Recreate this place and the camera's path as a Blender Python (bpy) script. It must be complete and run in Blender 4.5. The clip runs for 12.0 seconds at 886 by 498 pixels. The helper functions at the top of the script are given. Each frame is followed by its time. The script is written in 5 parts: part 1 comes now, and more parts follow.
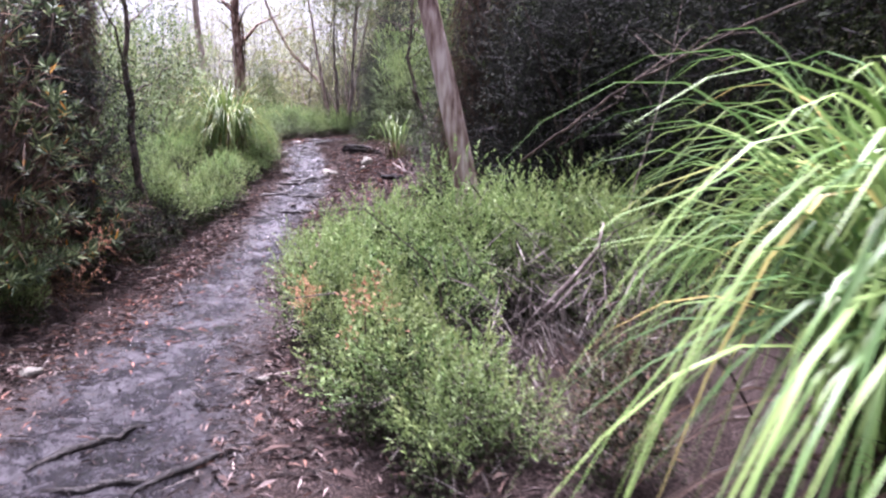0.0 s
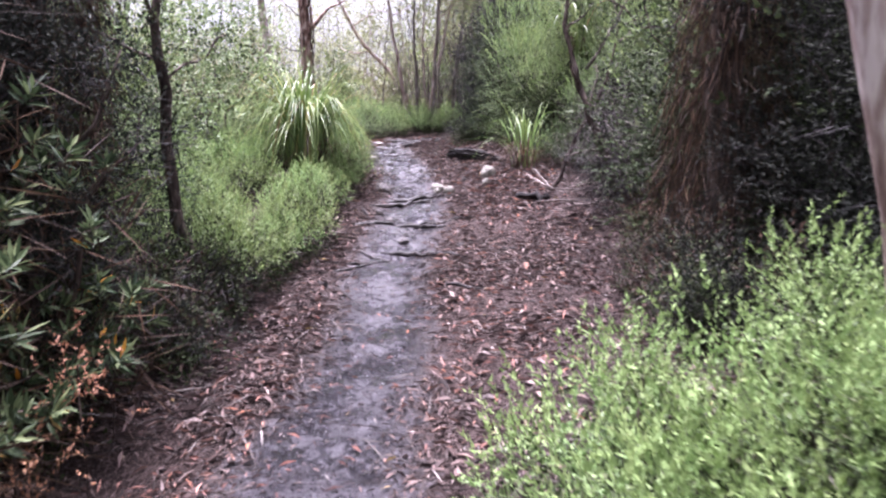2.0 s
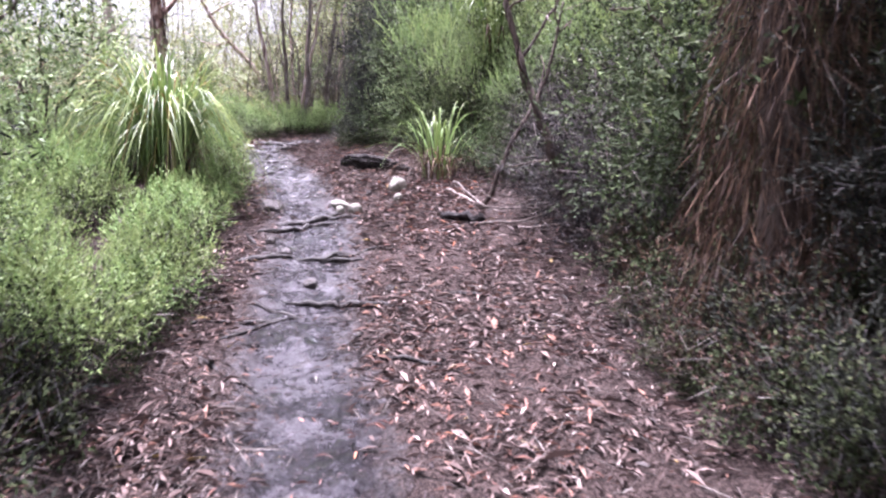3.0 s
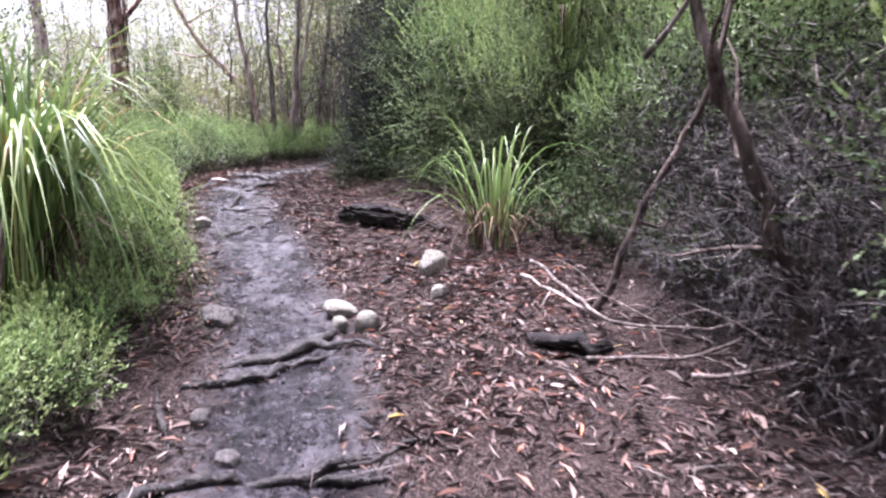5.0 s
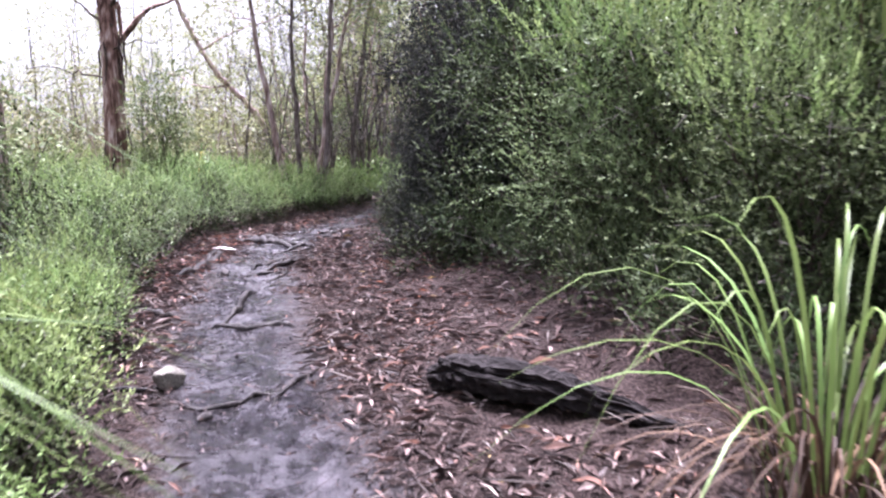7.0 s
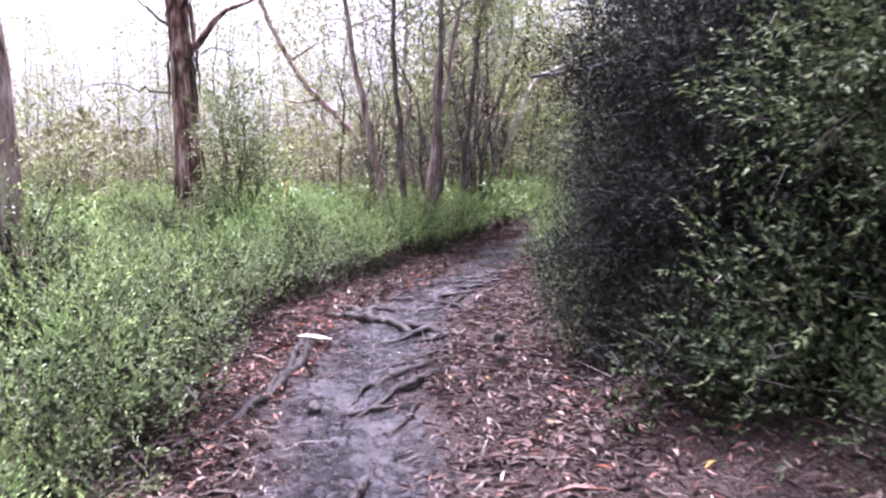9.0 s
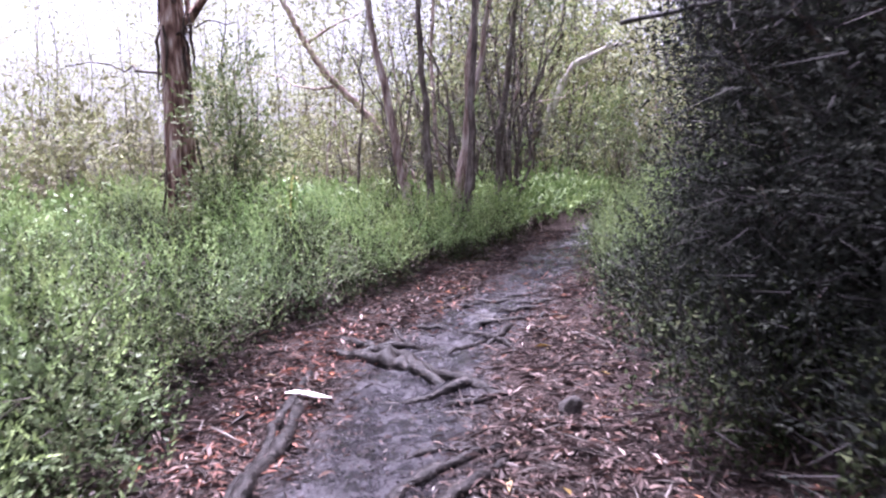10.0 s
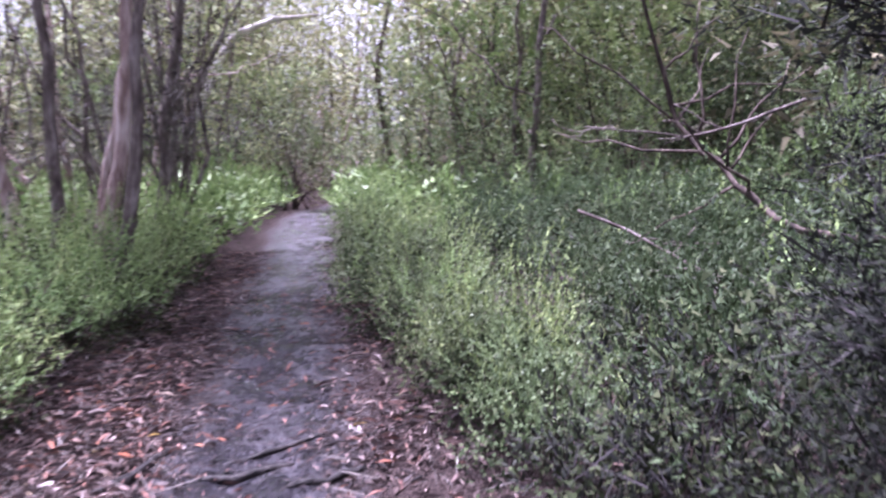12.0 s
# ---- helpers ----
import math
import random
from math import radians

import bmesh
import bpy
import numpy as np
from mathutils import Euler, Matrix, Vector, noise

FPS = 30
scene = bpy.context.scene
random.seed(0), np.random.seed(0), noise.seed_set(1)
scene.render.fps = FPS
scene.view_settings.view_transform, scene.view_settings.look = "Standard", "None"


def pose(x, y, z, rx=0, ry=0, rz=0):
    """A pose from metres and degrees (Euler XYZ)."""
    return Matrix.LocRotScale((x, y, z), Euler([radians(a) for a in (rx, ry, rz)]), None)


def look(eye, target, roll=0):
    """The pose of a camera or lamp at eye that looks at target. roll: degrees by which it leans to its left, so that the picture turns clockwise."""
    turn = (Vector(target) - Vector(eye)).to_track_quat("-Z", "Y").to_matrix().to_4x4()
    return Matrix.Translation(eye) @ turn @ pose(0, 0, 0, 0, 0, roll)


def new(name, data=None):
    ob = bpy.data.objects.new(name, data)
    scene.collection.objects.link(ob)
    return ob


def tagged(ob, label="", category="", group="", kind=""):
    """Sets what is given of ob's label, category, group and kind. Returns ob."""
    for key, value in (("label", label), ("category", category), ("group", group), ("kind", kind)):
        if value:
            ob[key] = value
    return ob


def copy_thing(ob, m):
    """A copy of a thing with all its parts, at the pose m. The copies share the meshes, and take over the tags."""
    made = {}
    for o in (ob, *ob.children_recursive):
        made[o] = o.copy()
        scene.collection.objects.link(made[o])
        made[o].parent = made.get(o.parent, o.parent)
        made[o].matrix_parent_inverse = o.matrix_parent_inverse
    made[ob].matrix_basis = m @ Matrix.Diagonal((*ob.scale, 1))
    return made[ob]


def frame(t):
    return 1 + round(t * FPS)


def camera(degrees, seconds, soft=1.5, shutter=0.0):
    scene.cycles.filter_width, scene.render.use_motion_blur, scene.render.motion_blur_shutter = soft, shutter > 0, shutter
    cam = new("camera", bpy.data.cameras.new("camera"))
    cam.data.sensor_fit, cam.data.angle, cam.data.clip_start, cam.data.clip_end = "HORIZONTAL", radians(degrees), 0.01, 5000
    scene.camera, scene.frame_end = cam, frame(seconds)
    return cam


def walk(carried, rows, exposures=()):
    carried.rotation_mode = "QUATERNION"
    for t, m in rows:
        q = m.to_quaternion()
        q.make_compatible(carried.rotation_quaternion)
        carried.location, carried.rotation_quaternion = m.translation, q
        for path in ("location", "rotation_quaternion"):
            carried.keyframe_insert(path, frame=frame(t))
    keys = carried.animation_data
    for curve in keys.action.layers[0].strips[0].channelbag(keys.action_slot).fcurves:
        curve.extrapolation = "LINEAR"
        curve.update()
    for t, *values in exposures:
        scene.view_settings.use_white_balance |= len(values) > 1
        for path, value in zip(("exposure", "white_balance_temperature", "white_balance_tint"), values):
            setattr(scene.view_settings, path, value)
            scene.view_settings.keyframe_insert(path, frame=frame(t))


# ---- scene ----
cam = camera(59.7, 12.0, soft=2.3, shutter=0.25)
METRES, EYE, TILT, LEAN, TURN = 19.5, 1.4, -9.0, -0.5, 0.0
ROWS = [
    (0.0, 0.0, 0.0, 0.0, -0.0, 0.0, -0.0),
    (0.5, -0.02, 0.0409, 0.006, -0.92, -0.01, 0.08),
    (1.0, -0.0333, 0.0831, 0.0122, 0.71, -0.02, 0.07),
    (1.5, -0.0467, 0.1251, 0.0204, 4.02, 0.02, -0.21),
    (2.0, -0.0586, 0.1674, 0.0281, 4.05, -0.28, -0.24),
    (2.5, -0.0749, 0.2078, 0.0356, 3.48, -0.25, -0.4),
    (3.0, -0.0856, 0.2537, 0.0428, -6.23, -0.3, 0.63),
    (5.0, -0.0897, 0.4145, 0.076, -6.49, 0.73, 1.34),
    (5.5, -0.0924, 0.4528, 0.0834, -6.26, 0.97, 1.34),
    (6.0, -0.096, 0.4962, 0.0906, -6.17, 1.15, 1.37),
    (6.5, -0.103, 0.534, 0.1024, -5.42, 1.42, 1.29),
    (7.0, -0.1061, 0.5725, 0.1126, -4.79, 3.06, 1.39),
    (9.0, -0.1313, 0.7081, 0.1491, 1.71, 3.86, 1.35),
    (9.5, -0.1335, 0.7462, 0.1552, 3.6, 3.9, 1.11),
    (10.0, -0.1387, 0.7886, 0.162, 3.54, 3.45, 1.13),
    (10.5, -0.146, 0.8309, 0.1694, 1.55, 1.87, 1.28),
    (11.0, -0.1533, 0.8724, 0.18, -1.26, 1.58, 1.43),
    (11.5, -0.1594, 0.9112, 0.1892, -10.48, 1.48, 2.06),
    (12.0, -0.1597, 0.9564, 0.2003, -23.43, 1.4, 2.74),
]
walk(cam, [(t, pose(0, 0, EYE, TILT, LEAN, TURN) @ pose(METRES * x, METRES * y, METRES * z, 90 + pitch, roll, yaw)) for t, x, y, z, yaw, pitch, roll in ROWS],
     exposures=[(0.0, 2.95, 5850, 35), (1.5, 2.95, 5850, 34), (3.0, 3.3, 5850, 34), (5.0, 3.08, 5850, 30), (7.0, 3.1, 5800, 32), (9.0, 3.1, 5750, 38), (10.5, 2.92, 5600, 40), (12.0, 3.05, 5450, 45)])

# ---- world and light: bright overcast ----
world = bpy.data.worlds.new("world")
scene.world = world
world.use_nodes = True
wn, wl = world.node_tree.nodes, world.node_tree.links
sky = wn.new("ShaderNodeTexSky")
sky.sky_type, sky.sun_disc = "NISHITA", False
sky.sun_elevation, sky.sun_rotation, sky.dust_density = radians(72), radians(-24), 4.0
haze = wn.new("ShaderNodeHueSaturation")
haze.inputs["Saturation"].default_value = 0.18
wl.new(sky.outputs[0], haze.inputs["Color"])
wl.new(haze.outputs[0], wn["Background"].inputs[0])
wn["Background"].inputs[1].default_value = 0.043

sun = new("sun", bpy.data.lights.new("sun", "SUN"))
sun.data.energy, sun.data.angle, sun.data.color = 3.0, radians(22), (1.0, 0.97, 0.93)
sun.matrix_basis = look((0, 0, 30), (4, -9, 0))


# ---- materials ----
def material(name):
    m = bpy.data.materials.new(name)
    m.use_nodes = True
    return m, m.node_tree.nodes, m.node_tree.links, m.node_tree.nodes["Principled BSDF"]


def ramp(n, stops):
    r = n.new("ShaderNodeValToRGB")
    e = r.color_ramp.elements
    e[0].position, e[0].color = stops[0][0], (*stops[0][1], 1)
    e[1].position, e[1].color = stops[-1][0], (*stops[-1][1], 1)
    for p, c in stops[1:-1]:
        e.new(p).color = (*c, 1)
    return r


def leafy(name, stops, rough=0.6, through_light=0.22, hue=0.03, value=0.35, spec=0.2, shoots=False):
    """Leaves: each leaf or shoot takes its own shade, each plant its own tint."""
    m, n, l, b = material(name)
    geo, info = n.new("ShaderNodeNewGeometry"), n.new("ShaderNodeObjectInfo")
    r = ramp(n, stops)
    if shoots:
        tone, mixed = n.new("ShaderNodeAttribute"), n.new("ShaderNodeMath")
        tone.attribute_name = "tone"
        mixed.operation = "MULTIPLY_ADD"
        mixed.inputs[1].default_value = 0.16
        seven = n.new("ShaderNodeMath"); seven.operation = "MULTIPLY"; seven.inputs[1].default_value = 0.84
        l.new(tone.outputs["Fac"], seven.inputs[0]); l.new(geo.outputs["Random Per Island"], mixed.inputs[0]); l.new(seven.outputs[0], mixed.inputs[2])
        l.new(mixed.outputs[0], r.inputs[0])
    else:
        l.new(geo.outputs["Random Per Island"], r.inputs[0])
    hs = n.new("ShaderNodeHueSaturation")
    a = n.new("ShaderNodeMath"); a.operation = "MULTIPLY_ADD"
    a.inputs[1].default_value, a.inputs[2].default_value = hue, 0.5 - hue / 2
    v = n.new("ShaderNodeMath"); v.operation = "MULTIPLY_ADD"
    v.inputs[1].default_value, v.inputs[2].default_value = value, 1 - value / 2
    l.new(info.outputs["Random"], a.inputs[0]); l.new(info.outputs["Random"], v.inputs[0])
    l.new(a.outputs[0], hs.inputs["Hue"]); l.new(v.outputs[0], hs.inputs["Value"])
    l.new(r.outputs[0], hs.inputs["Color"])
    l.new(hs.outputs[0], b.inputs["Base Color"])
    b.inputs["Roughness"].default_value, b.inputs["Specular IOR Level"].default_value = rough, spec
    if through_light:
        tr, mix = n.new("ShaderNodeBsdfTranslucent"), n.new("ShaderNodeMixShader")
        l.new(hs.outputs[0], tr.inputs[0])
        mix.inputs[0].default_value = through_light
        l.new(b.outputs[0], mix.inputs[1]); l.new(tr.outputs[0], mix.inputs[2])
        l.new(mix.outputs[0], n["Material Output"].inputs[0])
    return m


def barky(name, stops, scale=(6, 6, 1.5), rough=0.85, bump=0.5, detail=40.0):
    """Bark and wood: long streaks and fine grain."""
    m, n, l, b = material(name)
    tc, mp = n.new("ShaderNodeTexCoord"), n.new("ShaderNodeMapping")
    mp.inputs["Scale"].default_value = scale
    l.new(tc.outputs["Object"], mp.inputs[0])
    n1, n2 = n.new("ShaderNodeTexNoise"), n.new("ShaderNodeTexNoise")
    n1.inputs["Scale"].default_value, n1.inputs["Detail"].default_value = 2.0, 6
    n2.inputs["Scale"].default_value, n2.inputs["Detail"].default_value = detail / 6, 5
    l.new(mp.outputs[0], n1.inputs["Vector"]); l.new(mp.outputs[0], n2.inputs["Vector"])
    mx = n.new("ShaderNodeMath"); mx.operation = "MULTIPLY_ADD"; mx.inputs[1].default_value = 0.45
    l.new(n2.outputs[0], mx.inputs[0])
    sc = n.new("ShaderNodeMath"); sc.operation = "MULTIPLY"; sc.inputs[1].default_value = 0.62
    l.new(n1.outputs[0], sc.inputs[0]); l.new(sc.outputs[0], mx.inputs[2])
    r = ramp(n, stops)
    ct = n.new("ShaderNodeMapRange")
    ct.inputs["From Min"].default_value, ct.inputs["From Max"].default_value = 0.36, 0.72
    ct.inputs["To Min"].default_value, ct.inputs["To Max"].default_value = 0.22, 0.82
    l.new(mx.outputs[0], ct.inputs["Value"])
    l.new(ct.outputs[0], r.inputs[0]); l.new(r.outputs[0], b.inputs["Base Color"])
    bp = n.new("ShaderNodeBump"); bp.inputs["Strength"].default_value, bp.inputs["Distance"].default_value = bump, 0.02
    l.new(mx.outputs[0], bp.inputs["Height"]); l.new(bp.outputs[0], b.inputs["Normal"])
    b.inputs["Roughness"].default_value, b.inputs["Specular IOR Level"].default_value = rough, 0.15
    return m


def ground_material():
    """Soil and rotted litter, with a worn track of wet grey mud where the sheet's wet value is high."""
    m, n, l, b = material("forest_soil")
    tc = n.new("ShaderNodeTexCoord")
    at = n.new("ShaderNodeAttribute"); at.attribute_name = "wet"

    def noise_node(scale, detail=6, rough=0.6):
        t = n.new("ShaderNodeTexNoise")
        t.inputs["Scale"].default_value, t.inputs["Detail"].default_value, t.inputs["Roughness"].default_value = scale, detail, rough
        l.new(tc.outputs["Object"], t.inputs["Vector"])
        return t
    big, mid, fine = noise_node(3.2), noise_node(17, 9, 0.72), noise_node(85, 8, 0.75)
    soil = ramp(n, [(0.36, (0.014, 0.010, 0.010)), (0.46, (0.046, 0.033, 0.030)), (0.53, (0.10, 0.073, 0.067)), (0.64, (0.24, 0.18, 0.167))])
    # Grey mud; its blue tinge and pale stop paint in some sky reflection.
    mud = ramp(n, [(0.38, (0.004, 0.003, 0.004)), (0.45, (0.022, 0.020, 0.024)), (0.51, (0.08, 0.073, 0.086)), (0.59, (0.22, 0.20, 0.225))])
    l.new(fine.outputs[0], soil.inputs[0])
    clod = n.new("ShaderNodeMath"); clod.operation = "MULTIPLY_ADD"; clod.inputs[1].default_value = 0.4
    part1 = n.new("ShaderNodeMath"); part1.operation = "MULTIPLY_ADD"; part1.inputs[1].default_value = 0.3
    part2 = n.new("ShaderNodeMath"); part2.operation = "MULTIPLY"; part2.inputs[1].default_value = 0.3
    l.new(big.outputs[0], part2.inputs[0]); l.new(mid.outputs[0], part1.inputs[0]); l.new(part2.outputs[0], part1.inputs[2])
    l.new(fine.outputs[0], clod.inputs[0]); l.new(part1.outputs[0], clod.inputs[2])
    l.new(clod.outputs[0], mud.inputs[0])
    add = n.new("ShaderNodeMath"); add.operation = "MULTIPLY_ADD"; add.inputs[1].default_value = 1.3
    l.new(mid.outputs[0], add.inputs[0])
    off = n.new("ShaderNodeMath"); off.operation = "SUBTRACT"; off.inputs[1].default_value = 0.65
    l.new(at.outputs["Fac"], off.inputs[0]); l.new(off.outputs[0], add.inputs[2])
    edge = ramp(n, [(0.3, (0, 0, 0)), (0.72, (1, 1, 1))])
    l.new(add.outputs[0], edge.inputs[0])
    mix = n.new("ShaderNodeMix"); mix.data_type = "RGBA"
    l.new(edge.outputs[0], mix.inputs[0]); l.new(soil.outputs[0], mix.inputs[6]); l.new(mud.outputs[0], mix.inputs[7])
    l.new(mix.outputs[2], b.inputs["Base Color"])
    gloss = ramp(n, [(0.44, (0.05, 0.05, 0.05)), (0.54, (0.4, 0.4, 0.4))])
    l.new(part1.outputs[0], gloss.inputs[0])
    wide = n.new("ShaderNodeMath"); wide.operation = "MULTIPLY"; wide.inputs[1].default_value = 1.66
    l.new(part1.outputs[0], wide.inputs[0]); l.new(wide.outputs[0], gloss.inputs[0])
    rm = n.new("ShaderNodeMix"); rm.data_type = "RGBA"
    rm.inputs[6].default_value = (0.8, 0.8, 0.8, 1)
    l.new(edge.outputs[0], rm.inputs[0]); l.new(gloss.outputs[0], rm.inputs[7])
    l.new(rm.outputs[2], b.inputs["Roughness"])
    sp = n.new("ShaderNodeMath"); sp.operation = "MULTIPLY_ADD"; sp.inputs[1].default_value, sp.inputs[2].default_value = 0.75, 0.06
    l.new(edge.outputs[0], sp.inputs[0]); l.new(sp.outputs[0], b.inputs["Specular IOR Level"])
    thin = n.new("ShaderNodeMath"); thin.operation = "MULTIPLY"; thin.inputs[1].default_value = 0.9
    l.new(edge.outputs[0], thin.inputs[0]); l.new(thin.outputs[0], b.inputs["Coat Weight"])
    b.inputs["Coat Roughness"].default_value, b.inputs["Coat IOR"].default_value = 0.10, 1.45
    hsum = n.new("ShaderNodeMath"); hsum.operation = "MULTIPLY_ADD"; hsum.inputs[1].default_value = 0.35
    l.new(fine.outputs[0], hsum.inputs[0]); l.new(mid.outputs[0], hsum.inputs[2])
    bp = n.new("ShaderNodeBump"); bp.inputs["Strength"].default_value, bp.inputs["Distance"].default_value = 1.0, 0.10
    l.new(hsum.outputs[0], bp.inputs["Height"]); l.new(bp.outputs[0], b.inputs["Normal"]); film = n.new("ShaderNodeBump"); film.inputs["Strength"].default_value, film.inputs["Distance"].default_value = 1.0, 0.06
    l.new(hsum.outputs[0], film.inputs["Height"]); l.new(film.outputs[0], b.inputs["Coat Normal"])
    return m


SOIL = ground_material()
# Added inner leaves; shade between the shoots is put into their dark colour.
SHADELEAF = leafy("inner_shade_leaves", [(0.0, (0.022, 0.031, 0.015)), (0.6, (0.043, 0.057, 0.027)), (1.0, (0.068, 0.076, 0.04))], rough=0.9, spec=0.05, through_light=0.0)
HEATH = leafy("heath_leaves", [(0.1, (0.072, 0.118, 0.041)), (0.5, (0.16, 0.24, 0.08)), (0.9, (0.295, 0.39, 0.145))], shoots=True, rough=0.5, spec=0.3)
MYRTLE = leafy("myrtle_leaves", [(0.1, (0.05, 0.078, 0.034)), (0.5, (0.115, 0.16, 0.068)), (0.9, (0.22, 0.28, 0.125))], shoots=True, spec=0.25)
# A darker heath green, with the shade of shrub sides put into it.
HEATHDARK = leafy("shaded_heath_leaves", [(0.1, (0.052, 0.08, 0.035)), (0.5, (0.112, 0.157, 0.066)), (0.9, (0.205, 0.26, 0.115))], shoots=True, rough=0.5, spec=0.25)
OLIVE = leafy("olive_leaves", [(0.1, (0.018, 0.031, 0.014)), (0.5, (0.046, 0.069, 0.03)), (0.9, (0.11, 0.148, 0.064))], shoots=True, spec=0.12)
DEEP = leafy("deep_green_leaves", [(0.1, (0.017, 0.031, 0.014)), (0.5, (0.043, 0.07, 0.03)), (0.9, (0.105, 0.145, 0.068))], shoots=True, spec=0.15)
WOODS = leafy("woodland_leaves", [(0.1, (0.06, 0.058, 0.035)), (0.5, (0.125, 0.122, 0.066)), (0.9, (0.23, 0.22, 0.12))], shoots=True, hue=0.06, value=0.5)
# Near-black needles: the dark bushes' shade is put into their colour too.
DUSKY = leafy("dusky_shaded_needles", [(0.1, (0.010, 0.011, 0.010)), (0.5, (0.022, 0.025, 0.021)), (0.9, (0.058, 0.062, 0.05))], through_light=0.1, shoots=True, rough=0.85, spec=0.05)
# Fresh green, also used to put the light on shrub tops into the colour.
FRESH = leafy("fresh_toplit_shoots", [(0.1, (0.10, 0.16, 0.055)), (0.5, (0.195, 0.28, 0.097)), (0.9, (0.32, 0.405, 0.16))], shoots=True)
BANKSIA = leafy("banksia_leaves", [(0.0, (0.022, 0.04, 0.02)), (0.5, (0.065, 0.105, 0.048)), (0.85, (0.17, 0.235, 0.11)), (0.975, (0.30, 0.37, 0.17)), (0.986, (0.55, 0.25, 0.03)), (1.0, (0.6, 0.35, 0.05))], rough=0.5)
CROWN = leafy("gum_leaves", [(0.1, (0.10, 0.12, 0.055)), (0.5, (0.20, 0.225, 0.10)), (0.9, (0.36, 0.37, 0.17))], shoots=True, hue=0.05, value=0.6)
BLADE = leafy("sedge_blades", [(0.0, (0.05, 0.10, 0.03)), (0.5, (0.125, 0.205, 0.058)), (0.9, (0.26, 0.345, 0.11)), (0.93, (0.40, 0.30, 0.11)), (1.0, (0.32, 0.20, 0.09))], rough=0.4, spec=0.3)
LITTER = leafy("fallen_leaves", [(0.0, (0.025, 0.018, 0.016)), (0.35, (0.07, 0.05, 0.045)), (0.6, (0.14, 0.10, 0.09)), (0.82, (0.22, 0.162, 0.146)), (0.88, (0.27, 0.15, 0.11)), (0.93, (0.28, 0.205, 0.175)), (0.975, (0.38, 0.31, 0.285)), (0.993, (0.44, 0.37, 0.345)), (1.0, (0.42, 0.30, 0.09))], rough=0.55, spec=0.25, through_light=0.0)
CRUMB = leafy("rotted_crumbs", [(0.0, (0.008, 0.006, 0.007)), (0.7, (0.03, 0.024, 0.026)), (1.0, (0.10, 0.08, 0.08))], rough=0.75, spec=0.08, through_light=0.0)
SHEOAK = leafy("she_oak_needles", [(0.1, (0.022, 0.022, 0.018)), (0.5, (0.05, 0.05, 0.038)), (0.9, (0.10, 0.098, 0.07))], shoots=True)
RUST = leafy("rusty_dead_leaves", [(0.0, (0.24, 0.105, 0.06)), (1.0, (0.46, 0.24, 0.15))])
REDLEAF = leafy("fallen_red_leaves", [(0.0, (0.10, 0.055, 0.045)), (0.5, (0.27, 0.15, 0.115)), (0.85, (0.42, 0.24, 0.18)), (1.0, (0.48, 0.22, 0.11))], rough=0.5, through_light=0.0)
THATCH = leafy("dead_thatch", [(0.0, (0.02, 0.012, 0.009)), (0.6, (0.06, 0.034, 0.024)), (1.0, (0.17, 0.10, 0.068))], through_light=0.1)
TWIG = leafy("dead_twigs", [(0.0, (0.02, 0.016, 0.015)), (0.7, (0.075, 0.06, 0.056)), (1.0, (0.28, 0.25, 0.235))], rough=0.8, through_light=0.0)
# Dark dead twigs, a copy of TWIG with deep-bush shade in its colour.
DARKTWIG = leafy("dark_shaded_twigs", [(0.0, (0.008, 0.007, 0.007)), (0.8, (0.022, 0.019, 0.02)), (1.0, (0.09, 0.08, 0.08))], rough=0.8, through_light=0.0)
DARKBARK = barky("dark_bark", [(0.3, (0.02, 0.015, 0.013)), (0.5, (0.06, 0.045, 0.038)), (0.7, (0.15, 0.12, 0.10))])
GREYBARK = barky("grey_bark", [(0.25, (0.035, 0.028, 0.026)), (0.5, (0.11, 0.088, 0.08)), (0.8, (0.30, 0.265, 0.25))])
PINKBARK = barky("pink_smooth_bark", [(0.25, (0.07, 0.045, 0.042)), (0.40, (0.20, 0.135, 0.12)), (0.55, (0.36, 0.28, 0.26)), (0.72, (0.54, 0.47, 0.45))], scale=(5, 5, 1.0), rough=0.6)
REDBARK = barky("peeling_red_bark", [(0.3, (0.03, 0.018, 0.015)), (0.45, (0.11, 0.062, 0.05)), (0.58, (0.24, 0.155, 0.128)), (0.75, (0.50, 0.42, 0.385))], scale=(4, 4, 0.8), rough=0.75)
ROOTBARK = barky("wet_root_bark", [(0.3, (0.005, 0.004, 0.004)), (0.55, (0.018, 0.015, 0.015)), (0.8, (0.07, 0.06, 0.057))], scale=(14, 14, 14), rough=0.4, bump=0.9)
PALEWOOD = barky("bleached_wood", [(0.3, (0.10, 0.077, 0.07)), (0.5, (0.23, 0.185, 0.17)), (0.7, (0.40, 0.345, 0.325))], scale=(9, 9, 9))
STONE = barky("pale_stone", [(0.3, (0.07, 0.062, 0.045)), (0.42, (0.17, 0.158, 0.13)), (0.58, (0.28, 0.265, 0.235)), (0.75, (0.42, 0.40, 0.365))], scale=(9, 9, 9), rough=0.75, bump=0.9)
DIRTYSTONE = barky("muddy_stone", [(0.3, (0.035, 0.03, 0.03)), (0.5, (0.09, 0.08, 0.078)), (0.7, (0.18, 0.165, 0.16))], scale=(9, 9, 9), rough=0.6, bump=0.9)
PALEBARK = barky("pale_gum_bark", [(0.3, (0.25, 0.21, 0.2)), (0.5, (0.48, 0.44, 0.42)), (0.7, (0.68, 0.66, 0.64))], scale=(4, 4, 1.0), rough=0.6)
